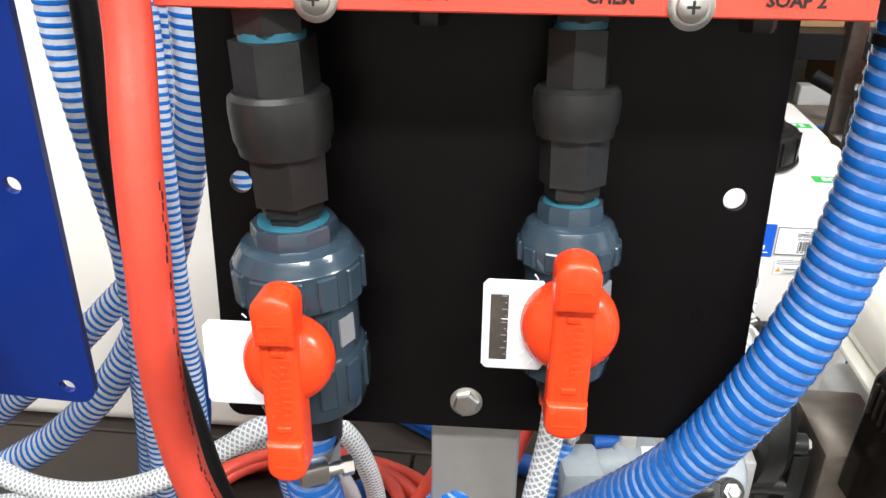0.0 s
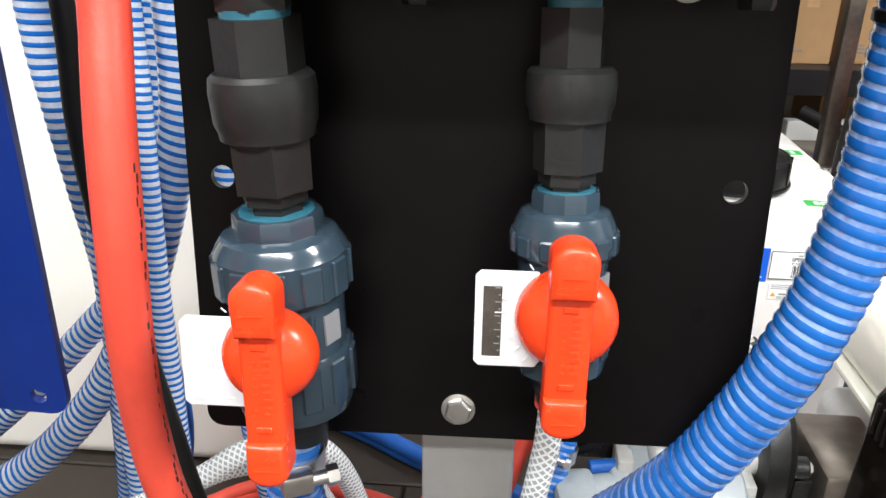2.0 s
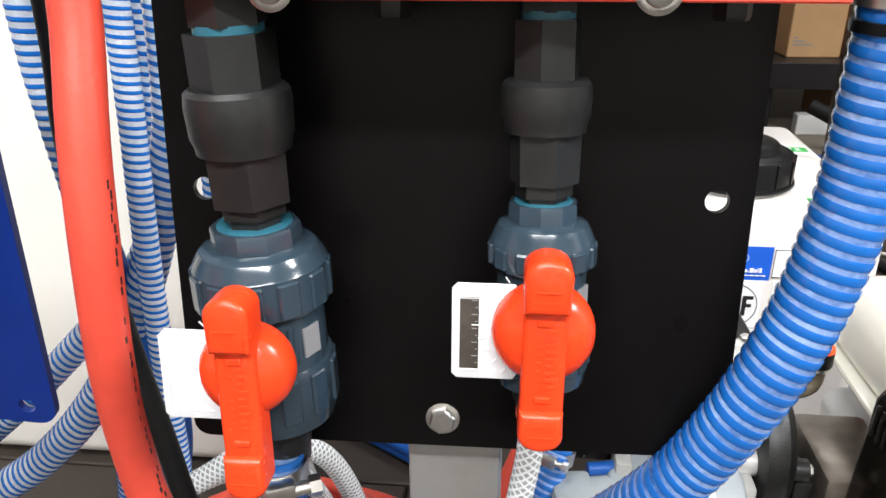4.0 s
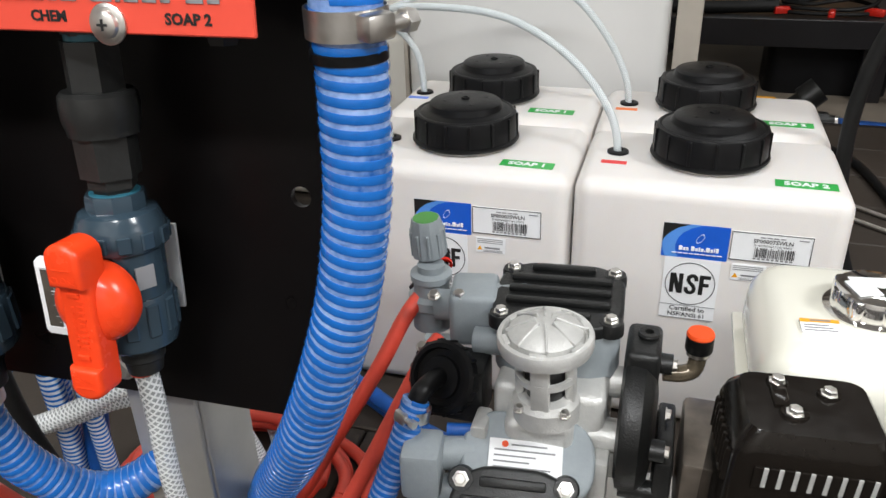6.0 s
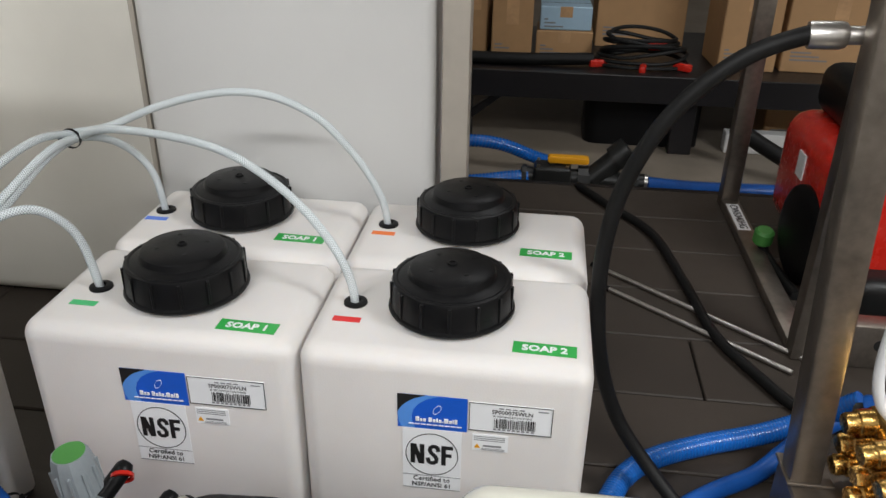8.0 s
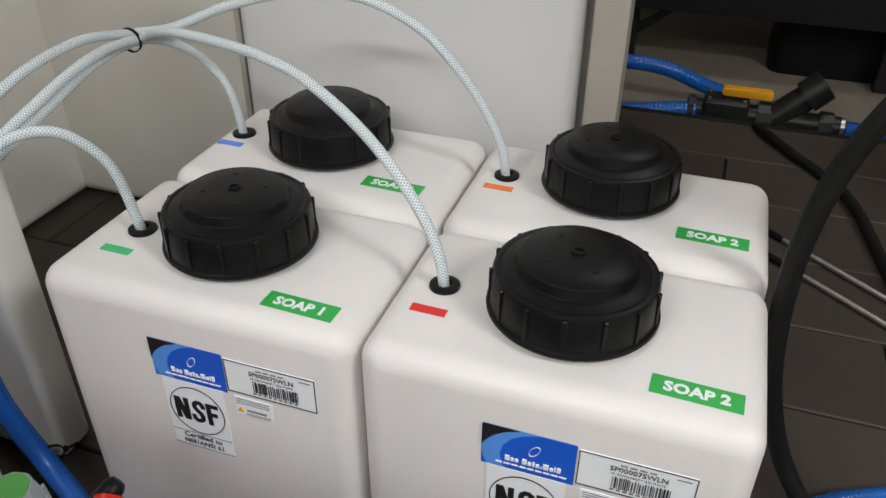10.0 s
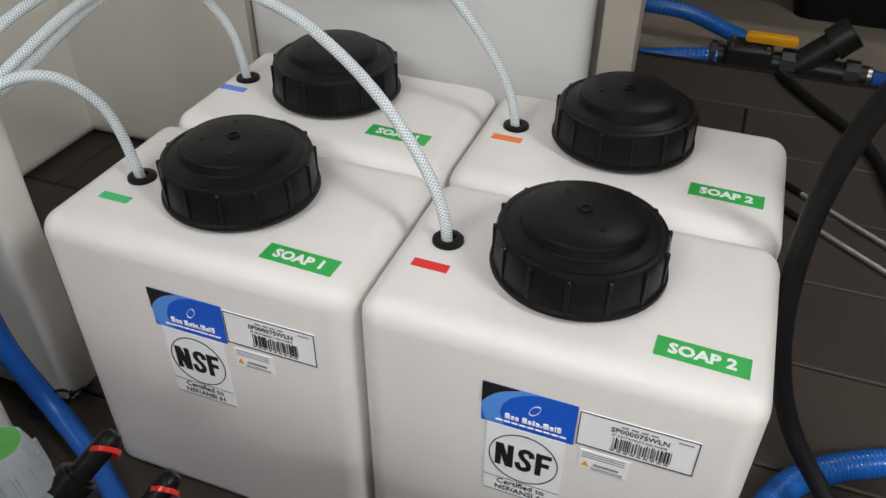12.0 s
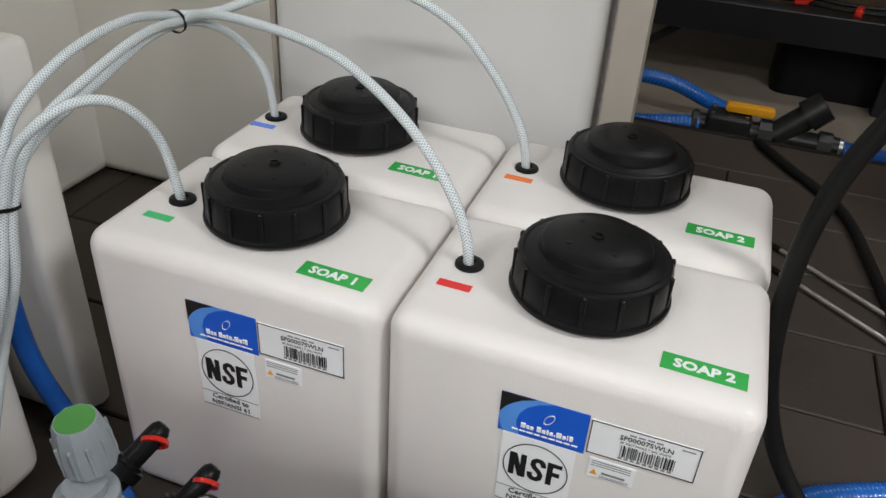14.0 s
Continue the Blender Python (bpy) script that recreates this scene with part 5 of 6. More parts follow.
br = part("breather", SW([(0.444, 0.764, 0.280), (0.460, 0.766, 0.280), (0.472, 0.769, 0.284), (0.475, 0.770, 0.295), (0.475, 0.770, 0.308)], 0.0088, 14, 0.004), AMBER, pump, "smoked elbow fitting")
part("breather_neck", LA([(0.0095, 0), (0.0120, 0.001), (0.0120, 0.006)], 20, pose(0.475, 0.770, 0.303)), STAINLESS, br)
part("breather_cap", LA([(0.0125, 0), (0.0135, 0.002), (0.0135, 0.017), (0.0120, 0.019)], 28, pose(0.475, 0.770, 0.308)), BLACK, br)
part("cap_top", LA([(0.0132, 0.0165), (0.0136, 0.019), (0.0125, 0.0215), (0, 0.022)], 28, pose(0.475, 0.770, 0.308)), ORANGECAP, br, "orange breather cap top")
part("adapter_plate", B((0.444, 0.690, 0.10), (0.462, 0.790, 0.225), 0.004, 2), CASTBLACK, pump)
part("coupling_bracket", B((0.468, 0.680, 0.12), (0.540, 0.790, 0.238), 0.006, 2), RAWSTEEL, pump)
part("wood_block", B((0.255, 0.545, FLOOR), (0.36, 0.60, 0.095), 0.003, 1), WOOD, pump, "pale wooden support block")
part("base_rail", B((0.23, 0.60, FLOOR), (0.50, 0.83, 0.090), 0.004, 1), PLATE, pump, "steel base rail")

# engine
eng = thing("petrol_engine", pose(0, 0, 0), "small petrol engine with cream fuel tank and black cover", "engine")
part("crankcase", B((0.52, 0.62, 0.02), (0.74, 0.86, 0.235), 0.02, 3), ALLOY, eng)
part("engine_base", B((0.50, 0.56, FLOOR), (0.78, 0.88, 0.0195), 0.004, 1), PLATE, eng, "steel base plate")


def pillow(w, d, h, r, puff):
    """A pressed tank shell: rounded block with a slightly crowned top."""
    bm = B((-w / 2, -d / 2, 0), (w / 2, d / 2, h), r, 6)
    bmesh.ops.subdivide_edges(bm, edges=[e for e in bm.edges if e.calc_length() > 0.06], cuts=4, use_grid_fill=True)
    for v in bm.verts:
        if v.co.z > h * 0.5:
            u, s = v.co.x / (w / 2), v.co.y / (d / 2)
            v.co.z += puff * max(0.0, 1 - u * u) * max(0.0, 1 - s * s)
            v.co.x *= 1 - 0.05 * (v.co.z / h - 0.5)
    return bm


bm = pillow(0.207, 0.204, 0.092, 0.034, 0.006)
bmesh.ops.transform(bm, matrix=pose(0.624, 0.786, 0.273, 0, 0, 1.0), verts=bm.verts)
ft = part("fuel_tank", bm, CREAM, eng, "glossy cream fuel tank with a chrome cap")
part("seam_flange", B((0.512, 0.676, 0.279), (0.736, 0.892, 0.287), 0.0035, 2), CREAM, ft)
cap_at = pose(0.620, 0.782, 0.3675)
cap = part("fuel_cap", LA([(0.039, -0.003), (0.042, 0.0), (0.042, 0.004), (0.036, 0.006), (0.0355, 0.020), (0.034, 0.0245), (0.030, 0.0265), (0.015, 0.0275), (0, 0.0275)], 48, cap_at), CHROME, ft, "chrome scalloped fuel cap")
bm = bmesh.new()
for k in range(8):
    a = 2 * math.pi * k / 8 + 0.2
    lathe(bm, [(0.0075, 0.004), (0.0078, 0.018), (0.0065, 0.0235), (0.0, 0.0245)], 16, cap_at @ pose(0.0305 * math.cos(a), 0.0305 * math.sin(a), 0))
pieces("scallop", bm, CHROME, cap)
cm = cap_at @ pose(0, 0, 0.0276, 0, 0, 8)
bm = B((-0.022, -0.004, 0), (0.024, 0.013, 0.0006), m=cm)
box(bm, (-0.026, -0.018, 0.0001), (-0.004, 0.010, 0.0007), m=cm @ pose(0, 0, 0.0, 0, 0, 12))
part("cap_sticker", bm, LABELWHITE, cap, "white sticker")
ym = pose(0.572, 0.742, 0.3694, 2.5, -2.0, 3)
stk = part("caution_sticker", B((-0.0165, -0.0115, -0.002), (0.0165, 0.0085, 0.0008), m=ym), LABELWHITE, ft, "white and yellow caution sticker")
part("yellow_band", B((-0.0165, 0.0035, 0.0005), (0.0165, 0.0085, 0.0013), m=ym), YELLOW, stk)
bm = bmesh.new()
for k in range(3):
    box(bm, (-0.014, -0.0095 + k * 0.004, 0.0007), (0.013 - 0.003 * k, -0.0083 + k * 0.004, 0.0012), m=ym)
box(bm, (-0.008, 0.005, 0.0012), (0.009, 0.007, 0.0016), m=ym)
part("small_print", bm, INKGREY, stk)

# gloss black exhaust cover with louvres
cvm = pose(0.552, 0.644, 0.263, 1, 2, 6) @ Matrix.Diagonal((0.92, 0.74, 1.0, 1.0))
bm = bmesh.new()
base = rounded(-0.066, -0.064, 0.066, 0.064, 0.014, 4)
top = rounded(-0.054, -0.052, 0.054, 0.052, 0.016, 4)
mid = rounded(-0.062, -0.060, 0.062, 0.060, 0.016, 4)
rings = [[bm.verts.new((x, y, z)) for x, y in ring] for ring, z in ((base, -0.06), (base, 0.066), (mid, 0.080), (top, 0.090))]
for a, b in zip(rings, rings[1:]):
    for i in range(len(a)):
        bm.faces.new((a[i], a[(i + 1) % len(a)], b[(i + 1) % len(a)], b[i]))
bm.faces.new(rings[-1])
bm.faces.new(rings[0])
bmesh.ops.transform(bm, matrix=cvm, verts=bm.verts)
cv = part("exhaust_cover", bm, GLOSSBLACK, eng, "gloss black exhaust cover with louvre slots", angle=45)
bm = bmesh.new()
for k in range(8):
    y = -0.047 + k * 0.0125
    for sx in (-1, 1):
        box(bm, (-0.0010, -0.0030, -0.016), (0.0048, 0.0030, 0.016), 0.0012, 2, cvm @ pose(sx * 0.0650, y, 0.050, 0, 0 if sx > 0 else 180, 0) @ pose(0, 0, 0, 0, 0, 25))
for k in range(8):
    x = -0.044 + k * 0.0125
    box(bm, (-0.0040, -0.0020, -0.011), (0.0040, 0.0012, 0.011), 0.0008, 1, cvm @ pose(x, -0.0645, 0.052))
pieces("louvre", bm, GLOSSBLACK, cv)
bm = bmesh.new()
for k in range(8):
    x = -0.038 + k * 0.0125
    box(bm, (-0.0022, -0.0008, -0.010), (0.0022, 0.0006, 0.010), 0.0004, 1, cvm @ pose(x, -0.0645, 0.052))
pieces("slot", bm, ALLOY, cv)
bm = bmesh.new()
for x, y, r in ((-0.015, -0.018, 0.013), (0.020, 0.022, 0.011), (-0.022, 0.035, 0.010)):
    lathe(bm, [(r, 0.0895), (r * 0.9, 0.0925), (r * 0.6, 0.0915), (0, 0.0912)], 22, cvm @ pose(x, y, 0))
box(bm, (-0.030, -0.008, 0.0895), (-0.016, 0.034, 0.0925), 0.0015, 2, cvm)
pieces("bolt_dish", bm, GLOSSBLACK, cv)
for x, y in ((-0.015, -0.018), (0.020, 0.022), (-0.022, 0.035)):
    hex_bolt(cv, cvm @ Vector((x, y, 0.0912)), cvm.to_3x3() @ Vector((0.1, 0, 1)), 0.0056)

# air cleaner
acm = pose(0.699, 0.618, 0.288)
ac = part("air_cleaner", shaped(rounded(-0.062, -0.05, 0.062, 0.05, 0.020, 5), -0.06, 0.070, 0.016, acm), BLACK, eng, "matt black air cleaner box")
part("wing_nut_dish", LA([(0.020, 0.0695), (0.018, 0.0715), (0.012, 0.0705), (0, 0.0702)], 28, acm @ pose(0.006, 0.0, 0)), BLACK, ac)
bm = bmesh.new()
lathe(bm, [(0.0042, 0.070), (0.0042, 0.078), (0, 0.079)], 14, acm @ pose(0.006, 0.0, 0))
for s in (-1, 1):
    box(bm, (0.003, -0.0012, 0.0), (0.013, 0.0012, 0.007), 0.001, 1, acm @ pose(0.006, 0, 0.0745, 0, -28 if s > 0 else -28, 0 if s > 0 else 180))
part("wing_nut", bm, CHROME, ac, "bright wing nut")
part("carburettor", B((0.622, 0.640, 0.215), (0.642, 0.700, 0.262), 0.004, 2), ALLOY, eng)
part("exhaust_pipe", SW([(0.500, 0.690, 0.225), (0.512, 0.660, 0.232), (0.522, 0.630, 0.222), (0.522, 0.600, 0.190)], 0.016, 16, 0.006), RAWSTEEL, eng, "dull steel exhaust pipe")

# red delivery hoses from the pump
solid("red_hose", SW([(0.178, 0.790, 0.315), (0.168, 0.765, 0.300), (0.145, 0.738, 0.250), (0.098, 0.712, 0.165), (0.048, 0.705, 0.075), (-0.01, 0.72, 0.02), (-0.08, 0.78, 0.0)], 0.0088, 16), REDHOSE,
      "red rubber delivery hose running down from the pump", "hose", "red hoses")
solid("red_hose", SW([(0.214, 0.745, 0.295), (0.205, 0.722, 0.285), (0.182, 0.690, 0.235), (0.145, 0.650, 0.155), (0.105, 0.620, 0.080), (0.04, 0.66, 0.02), (-0.02, 0.72, 0.06)], 0.0088, 16), REDHOSE,
      "red rubber delivery hose running down from the pump", "hose", "red hoses")

# ---- steel frame with brass pump ----
frame_t = thing("equipment_skid", pose(0, 0, 0), "raw steel skid frame of square tube with a tray", "frame")


def tube_post(x, y, z0, z1, w=0.042, lean=0.0, name="upright"):
    bm = B((x - w / 2, y - w / 2, z0), (x + w / 2, y + w / 2, z1), 0.005, 2, pose(x, y, z0, 0, lean, 0) @ pose(-x, -y, -z0))
    return part(name, bm, RAWSTEEL, frame_t)


tube_post(1.128, 2.50, FLOOR, 1.3, 0.048)
tube_post(1.125, 1.730, FLOOR, 1.3, 0.042)
tube_post(0.976, 1.231, 0.101, 1.3, 0.044, -3.2)
rail = part("floor_rail", B((1.104, 1.752, FLOOR), (1.152, 2.474, 0.006), 0.004, 2), RAWSTEEL, frame_t)
lbl = part("code_label", B((1.109, 2.27, 0.006), (1.143, 2.44, 0.0068)), LABELWHITE, rail, "white strip with black letters CW6040HG")
writing("CW6040HG", 0.030, pose(1.126, 2.355, 0.0070, 0, 0, -90), INK, lbl)
part("tray", B((0.955, 0.55, 0.094), (1.75, 1.265, 0.100), 0.002, 1), RAWSTEEL, frame_t)
part("tray_side", B((0.955, 0.55, FLOOR), (0.961, 1.265, 0.0935), 0.001, 1), RAWSTEEL, frame_t)
part("tray_end", B((0.9615, 1.259, FLOOR), (1.75, 1.265, 0.0935), 0.001, 1), RAWSTEEL, frame_t)
part("weld_plate", B((0.950, 1.205, 0.1002), (1.014, 1.270, 0.105), 0.001, 1), RAWSTEEL, frame_t)
bs = part("cross_rail", B((1.156, 1.70, FLOOR), (1.75, 1.75, 0.075), 0.004, 2), RAWSTEEL, frame_t)
# Black discs on the face stand in for shaded bolt holes.
for x in (1.26, 1.44):
    part("rail_hole_shade", LA([(0.012, 0), (0.012, 0.001)], 18, pose(x, 1.6995, 0.035, 90, 0, 0)), INK, bs)

bp = thing("brass_pump", pose(1.075, 1.16, 0.10), "brass pump manifold with domed plugs on the tray", "pump")
part("manifold", B((-0.03, -0.09, 0.03), (0.09, 0.10, 0.115), 0.012, 3), BRASS, bp)
for i in range(3):
    for j in range(3):
        y, z = -0.062 + i * 0.064, 0.035 + j * 0.036
        part("plug", LA([(0.018, 0), (0.018, 0.020), (0.015, 0.022), (0.015, 0.034), (0.013, 0.038), (0, 0.039)], 6 if j % 2 else 20, along((-0.03, y, z), (-0.20, y - 0.02, z - 0.02))), BRASS, bp)
part("pump_body", B((0.09, -0.10, 0.0), (0.26, 0.10, 0.13), 0.02, 3), CASTBLACK, bp)
part("pump_foot", B((-0.02, -0.08, 0.001), (0.09, 0.09, 0.03), 0.004, 1), RAWSTEEL, bp)
for y in (-0.03, 0.03):
    part("banjo", LA([(0.012, 0), (0.012, 0.010), (0.009, 0.011), (0.009, 0.024), (0, 0.025)], 6, pose(0.01, y, 0.114)), CHROME, bp)
solid("white_hose", SW([(1.070, 1.21, 0.215), (1.042, 1.215, 0.245), (1.030, 1.22, 0.30), (1.036, 1.225, 0.40), (1.070, 1.24, 0.50), (1.115, 1.28, 0.60), (1.16, 1.33, 0.72)], 0.0075, 12), TAGWHITE, "milky white plastic hose rising from the brass pump", "hose")
bl = thing("blue_coupling", pose(1.082, 1.33, 0.15), "blue hose coupling beside the brass pump", "coupling")
part("sleeve", LA([(0.020, 0), (0.022, 0.004), (0.022, 0.030), (0.016, 0.034)], 18, along((0, 0, 0), (0.06, -0.02, 0.02))), BLUEHOSE, bl)
part("tail", LA([(0.015, 0), (0.015, 0.18)], 14, along((0, 0, 0), (0.01, 0.02, -0.16))), BLACKFIT, bl)

gen = thing("generator", pose(1.42, 2.16, FLOOR), "red and black engine unit inside the steel frame", "generator")
bm = B((-0.225, -0.22, 0.05), (0.16, 0.22, 0.34), 0.06, 5)
part("shroud", bm, REDPAINT, gen, "red engine shroud")
part("recoil_cover", LA([(0.115, 0), (0.115, 0.012), (0.100, 0.020), (0.085, 0.022), (0.03, 0.026), (0, 0.026)], 40, along((-0.220, -0.10, 0.120), (-0.40, -0.12, 0.120))), BLACK, gen, "round black recoil starter cover")
part("black_top", B((-0.17, -0.20, 0.335), (0.14, 0.20, 0.46), 0.04, 4), BLACK, gen)
part("crankcase", B((-0.15, -0.28, 0.0), (0.20, 0.28, 0.10), 0.03, 3), CASTBLACK, gen)
part("white_mark", B((-0.2285, -0.02, 0.22), (-0.224, 0.03, 0.28)), LABELWHITE, gen)
gp = thing("green_plug", pose(1.145, 2.18, FLOOR), "green plastic plug on a black lead beside the rail", "plug")
part("plug_body", LA([(0.020, 0.04), (0.024, 0.046), (0.024, 0.074), (0.018, 0.080), (0, 0.081)], 16, pose(0, 0, 0, 12, 0, 0)), GREENCAP, gp)
part("lead", SW([(0, 0.0, 0.045), (0.008, -0.02, 0.02), (0.02, -0.09, 0.008), (0.035, -0.22, 0.008)], 0.012, 12), BLACKHOSE, gp)

# black pressure hose arching past the tanks
bh = thing("pressure_hose", pose(0, 0, 0), "thick black rubber pressure hose arching beside the soap tanks", "hose")
part("hose", SW([(0.905, 1.27, 0.705), (0.865, 1.27, 0.700), (0.800, 1.27, 0.670), (0.735, 1.272, 0.605), (0.692, 1.275, 0.520), (0.673, 1.278, 0.430), (0.672, 1.282, 0.330), (0.688, 1.288, 0.220), (0.722, 1.285, 0.125), (0.775, 1.265, 0.055), (0.83, 1.225, 0.008), (0.88, 1.17, -0.006), (0.92, 1.08, -0.008), (0.93, 0.9, -0.008)], 0.0108, 18), BLACKHOSE, bh)
part("ferrule", LA([(0.0150, 0), (0.0158, 0.004), (0.0158, 0.034), (0.0140, 0.040), (0.0105, 0.042), (0.0105, 0.075)], 20, along((0.868, 1.27, 0.701), (0.98, 1.262, 0.706))), STAINLESS, bh, "zinc hose ferrule")
solid("black_hose", SW([(0.66, 2.70, -0.125), (0.70, 2.59, -0.03), (0.72, 2.52, -0.008), (0.78, 2.42, -0.008), (0.888, 2.24, -0.008), (0.935, 1.98, -0.008), (0.965, 1.77, -0.008), (1.023, 1.627, -0.008), (1.09, 1.52, -0.008), (1.25, 1.42, -0.008)], 0.011, 12), BLACKHOSE, "thin black rubber hose lying on the deck", "hose")
for p, q in (((0.735, 2.045, -0.0135), (1.175, 1.670, -0.0135)), ((0.735, 1.955, -0.0135), (1.095, 1.655, -0.0135))):
    wand = thing("spray_wand", pose(0, 0, 0), "bright steel spray wand lying on the deck beside the tanks", "wand", "spray wands")
    part("tube", LA([(0.0054, 0), (0.0054, (Vector(q) - Vector(p)).length)], 14, along(p, q)), STAINLESS, wand)
    part("grip", LA([(0.0064, -0.012), (0.0065, 0.0), (0.0065, 0.030), (0.0063, 0.034)], 14, along(p, q)), BLACK, wand, "black clip at the wand's end")
ring_hose("ribbed_hose", [(0.70, 1.20, 0.0), (0.745, 1.300, 0.0), (0.800, 1.352, 0.002), (0.880, 1.392, 0.004), (0.98, 1.425, 0.012), (1.06, 1.440, 0.040), (1.12, 1.42, 0.10)], 0.0185, "blue ribbed hose lying on the deck beside the frame", 0.006, BLUEHOSE)
solid("blue_hose", SW([(0.76, 1.14, -0.006), (0.82, 1.24, -0.006), (0.885, 1.296, -0.006), (0.96, 1.345, -0.004), (1.03, 1.40, 0.02), (1.12, 1.44, 0.06)], 0.0145, 14), BLUEHOSE, "smooth blue hose lying on the deck beside the frame", "hose", "blue supply hoses")
solid("blue_hose", SW([(0.80, 1.18, -0.008), (0.87, 1.240, -0.008), (0.93, 1.262, -0.008), (0.99, 1.29, -0.008), (1.10, 1.34, -0.008)], 0.0115, 14), BLUEHOSE, "smooth blue hose lying on the deck beside the frame", "hose", "blue supply hoses")

# ---- far side: valve, rack, boxes ----
yv = thing("inline_valve", pose(0.630, 2.82, -0.14), "black bolted inline valve with a yellow lever on the deck", "valve")
part("body", B((-0.062, -0.042, 0.006), (0.062, 0.042, 0.094), 0.012, 3), BLACKFIT, yv)
bm = bmesh.new()
rod(bm, (-0.105, 0, 0.048), (-0.05, 0, 0.048), 0.030)
rod(bm, (-0.100, 0, 0.048), (-0.085, 0, 0.048), 0.038, seg=10)
rod(bm, (0.05, 0, 0.048), (0.30, -0.01, 0.048), 0.031)
rod(bm, (0.085, 0, 0.048), (0.125, 0, 0.048), 0.043, seg=10)
rod(bm, (0.245, -0.008, 0.048), (0.280, -0.009, 0.048), 0.040, seg=10)
rod(bm, (0.13, -0.005, 0.05), (0.225, 0.01, 0.140), 0.038, 0.036)
rod(bm, (0.200, 0.006, 0.118), (0.243, 0.012, 0.158), 0.046, 0.044, seg=12)
part("strainer", bm, BLACKFIT, yv, "black Y strainer")
bm = bmesh.new()
for x in (-0.047, 0.047):
    for y in (-0.032, 0.032):
        rod(bm, (x, y, 0.0), (x, y, 0.10), 0.0055, seg=8)
pieces("bolt", bm, STAINLESS, yv)
part("lever", outline(bmesh.new(), rounded(-0.018, 0.100, 0.118, 0.124, 0.010), -0.014, 0.014, 0.004, 2), YELLOW, yv, "yellow lever")
part("lever_stem", LA([(0.012, 0.08), (0.012, 0.105)], 14), BLACKFIT, yv)
for s, x in ((-1, -0.10), (1, 0.30)):
    part("clamp", LA([(0.0245, 0), (0.026, 0), (0.026, 0.014), (0.0245, 0.014), (0.0245, 0)], 20, along((x, 0, 0.048), (x + 0.05, 0, 0.048))), STAINLESS, yv)
ring_hose("ribbed_hose", [(0.55, 2.81, -0.092), (0.48, 2.80, -0.098), (0.38, 2.78, -0.108), (0.25, 2.76, -0.114), (0.0, 2.76, -0.116)], 0.024, "blue ribbed hose leading to the inline valve", 0.012, BLUEHOSE)
ring_hose("ribbed_hose", [(0.66, 3.00, -0.118), (0.56, 2.95, -0.07), (0.46, 2.92, -0.025), (0.36, 2.90, -0.008), (0.25, 2.90, -0.02), (0.05, 2.90, -0.11)], 0.022, "blue ribbed hose behind the inline valve", 0.012, BLUEHOSE)
solid("blue_hose", SW([(0.94, 2.80, -0.092), (1.1, 2.82, -0.106), (1.35, 2.85, -0.113), (1.7, 2.86, -0.113)], 0.026, 14), BLUEHOSE, "smooth blue hose leading from the inline valve", "hose", "blue supply hoses")

rack = thing("steel_bench", pose(0, 3.2, -0.14), "low black steel bench loaded with cardboard boxes", "bench")
part("beam", B((0.30, 0.0, 0.205), (3.4, 0.05, 0.305), 0.003, 1), SHELFBLACK, rack)
part("deck", B((0.30, 0.0505, 0.265), (3.4, 0.9, 0.292), 0.002, 1), SHELFBLACK, rack)
for x in (0.285, 1.065, 2.3, 3.35):
    w = 0.03 if x < 0.3 else 0.085
    part("leg", B((x, 0.0505, 0.0), (x + w, 0.115, 0.264), 0.003, 1), SHELFBLACK, rack)
    part("rear_leg", B((x, 0.82, 0.0), (x + w, 0.88, 0.264), 0.003, 1), SHELFBLACK, rack)
part("brace", B((0.0, -0.018, 0.0), (0.24, 0.018, 0.028), 0.003, 1, pose(0.315, 0.075, 0.10, 0, -38, 0)), SHELFBLACK, rack)


def cardboard_box(x, y, z, w, d, h, rz, label="brown cardboard box with parcel tape standing on the bench", mat=None):
    t = thing("cardboard_box", pose(x, y, z, 0, 0, rz), label, "box", "cardboard boxes")
    part("carton", B((-w / 2, -d / 2, 0), (w / 2, d / 2, h), 0.004, 1), mat or CARDBOARD, t)
    part("flap_seam", B((-w / 2 - 0.001, -0.0015, h * 0.999), (w / 2 + 0.001, 0.0015, h + 0.0006)), INK, t)
    part("tape", B((-0.024, -d / 2 - 0.0006, h * 0.55), (0.024, -d / 2 + 0.0, h)), WOOD, t)
    bm = bmesh.new()
    for k in range(3):
        box(bm, (-w * 0.42, -d / 2 - 0.0008, h * 0.12 + k * 0.014), (-w * 0.05 - k * 0.03, -d / 2 + 0.0, h * 0.12 + k * 0.014 + 0.006))
    part("print_bar", bm, INKGREY, t)


SZ = -0.14 + 0.292
for x, w, h, rz, y in ((0.44, 0.16, 0.22, 2, 3.62), (0.30, 0.10, 0.30, -3, 3.66), (1.32, 0.21, 0.40, 3, 3.52), (1.64, 0.36, 0.36, -2, 3.54), (2.06, 0.40, 0.30, 1, 3.52), (2.52, 0.42, 0.34, -2, 3.54), (0.96, 0.36, 0.40, 1, 3.86)):
    cardboard_box(x, y, SZ, w, 0.26, h, rz)
cardboard_box(0.65, 3.60, SZ, 0.22, 0.2, 0.10, 0, "flat brown carton under a pale blue pack")
cardboard_box(0.65, 3.60, SZ + 0.102, 0.20, 0.18, 0.09, 1, "pale blue pack lying on a carton", LIGHTBLUE)
for x, y, w, h, rz in ((1.62, 3.62, 0.34, 0.155, 2), (2.06, 3.66, 0.40, 0.20, -2)):
    cardboard_box(x, y, -0.14, w, 0.30, h, rz, "brown cardboard box on the concrete under the bench")
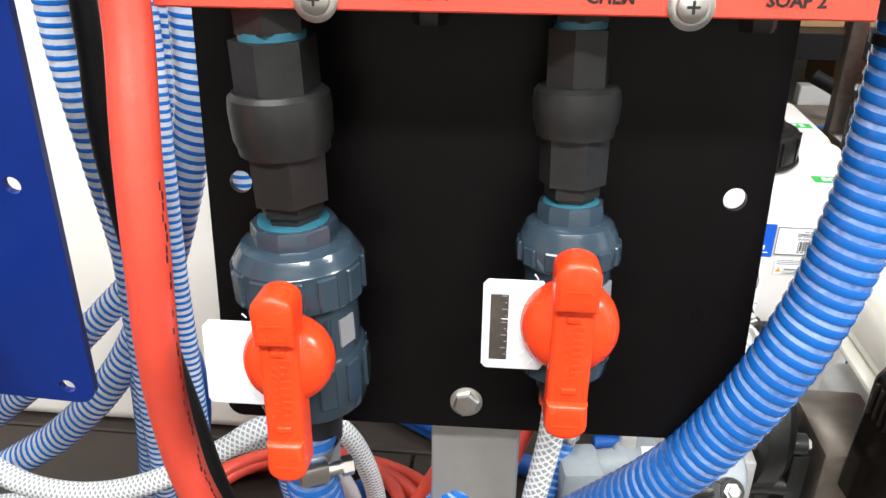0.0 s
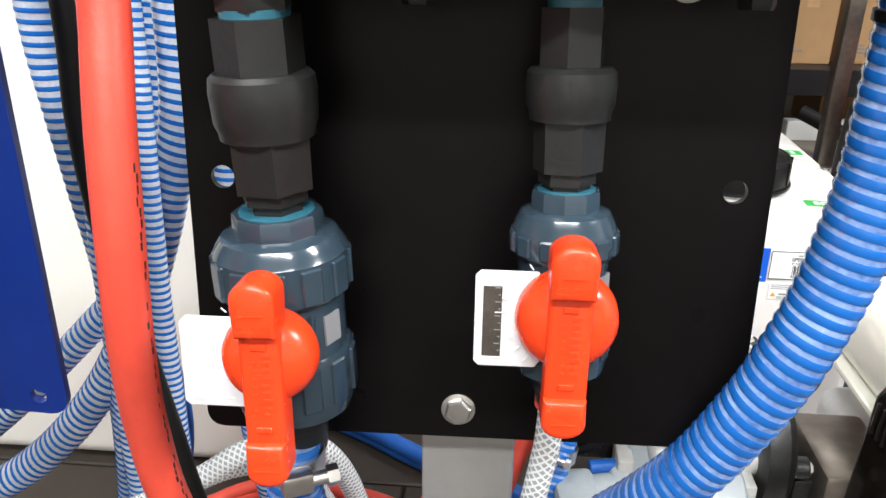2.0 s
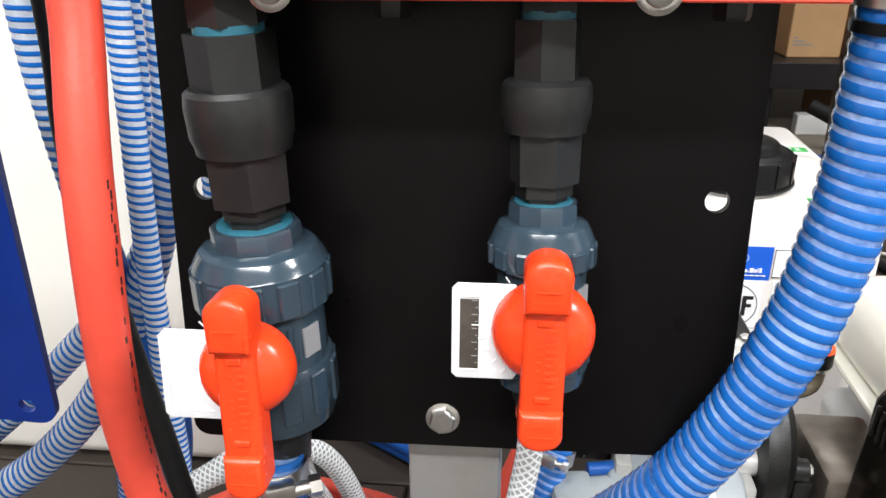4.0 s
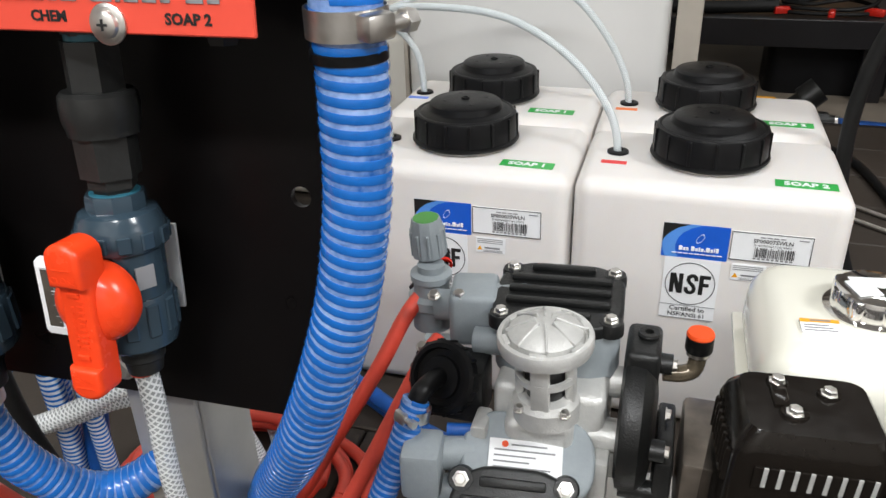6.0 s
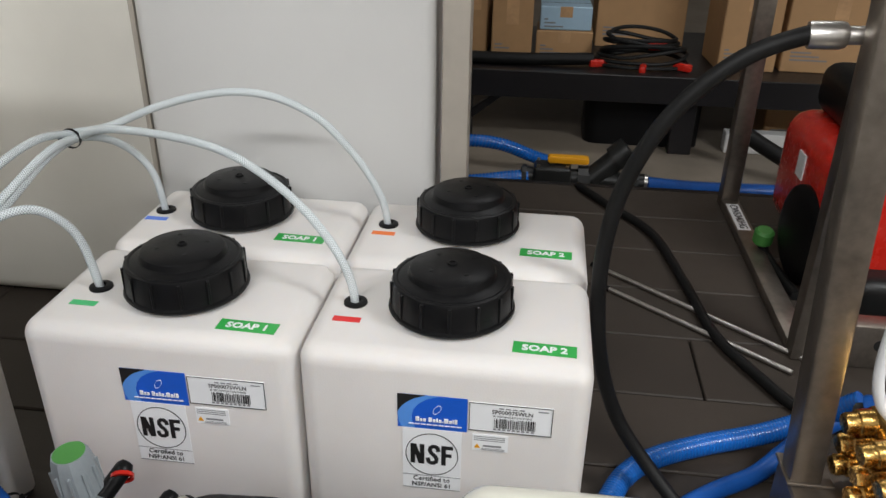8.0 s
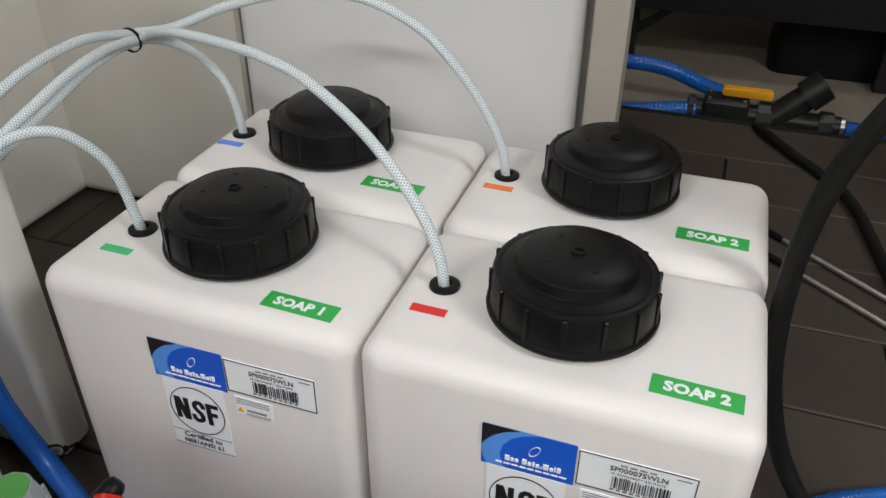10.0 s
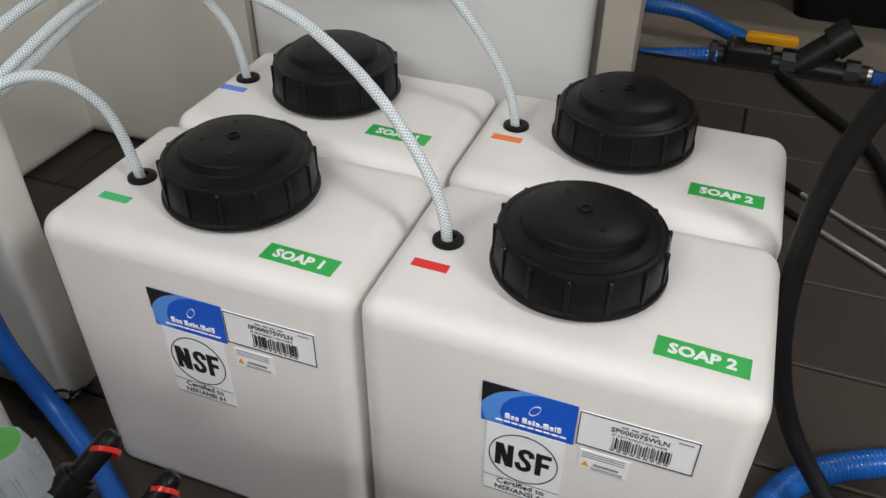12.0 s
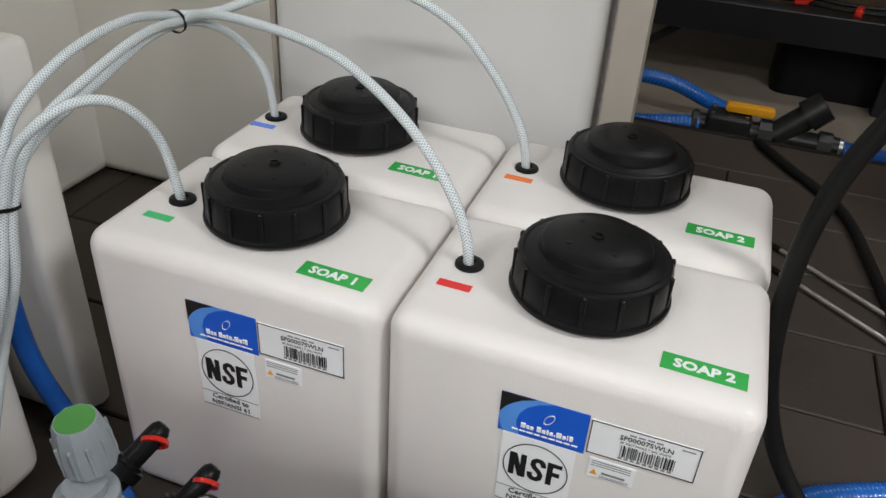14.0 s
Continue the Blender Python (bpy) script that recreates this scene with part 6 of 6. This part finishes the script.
solid("black_pipe", SW([(0.24, 3.34, SZ + 0.024), (0.5, 3.34, SZ + 0.024), (0.76, 3.36, SZ + 0.03)], 0.024, 12), BLACKHOSE, "black padded pipe lying on the bench", "pipe")
jc = thing("jumper_cables", pose(0.94, 3.40, SZ), "coiled black jumper cables with red clamps on the bench", "cable")
rnd = random.Random(3)
for k in range(7):
    R = 0.155 - 0.008 * k
    tilt = 0.10 * k
    pts = [(R * 1.15 * math.cos(a * math.pi / 8), R * 0.55 * math.sin(a * math.pi / 8), 0.012 + 0.016 * k + 0.03 * max(0, math.sin(a * math.pi / 8 + k))) for a in range(17)]
    part("turn", SW(pts, 0.0075, 8, 0.02), BLACKHOSE, jc)
for x, y, rz in ((-0.16, -0.05, 20), (0.15, -0.06, -30), (0.0, -0.11, 80), (0.06, 0.02, 10)):
    part("clamp", B((-0.035, -0.012, 0.0), (0.035, 0.012, 0.028), 0.006, 2, pose(x, y, 0.06 if y > 0 else 0.004, 0, 0, rz)), REDPAINT, jc, "red cable clamp")
tub = thing("black_tub", pose(0.97, 3.46, -0.14), "black plastic tub standing on the concrete under the bench", "tub")
part("shell", shaped(rounded(-0.22, -0.13, 0.22, 0.13, 0.05, 5), 0.0, 0.24, 0.012, pose(0, 0, 0)), BLACK, tub)
part("rim", shaped(rounded(-0.23, -0.14, 0.23, 0.14, 0.05, 5), 0.225, 0.245, 0.004, pose(0, 0, 0)), BLACK, tub)
part("catch", B((-0.05, -0.150, 0.185), (0.05, -0.1405, 0.225), 0.004, 2), INKGREY, tub, "grey catch")
part("rocker_switch", B((-0.018, -0.152, 0.245), (0.018, -0.12, 0.275), 0.004, 2), REDPAINT, tub, "red rocker")
solid("black_pipe", SW([(1.26, 3.12, 0.02), (1.45, 2.98, -0.06), (1.75, 2.92, -0.16)], 0.028, 12), BLACKHOSE, "black pipe leaning out from under the bench", "pipe")
solid("pale_beam", B((1.28, 3.30, -0.14), (3.2, 3.36, -0.06), 0.004, 1), CABINET, "pale timber beam lying under the bench", "beam")

# ---- deck boards ----
BW, GAP = 0.205, 0.004
rnd = random.Random(11)
meshes = {}
y = DECK_END - 0.001
while y > -0.6:
    x = -1.7 + rnd.uniform(-0.4, 0.0)
    while x < 3.0:
        L = rnd.choice((1.2, 1.5, 1.8))
        if L not in meshes:
            meshes[L] = finish(B((0, 0, -0.011), (L - GAP, BW - GAP, 0.0), 0.0025, 1), BOARD)
        ob = new("board", meshes[L])
        ob.parent = floor
        ob.matrix_basis = pose(x, y - BW, FLOOR)
        x += L
    y -= BW
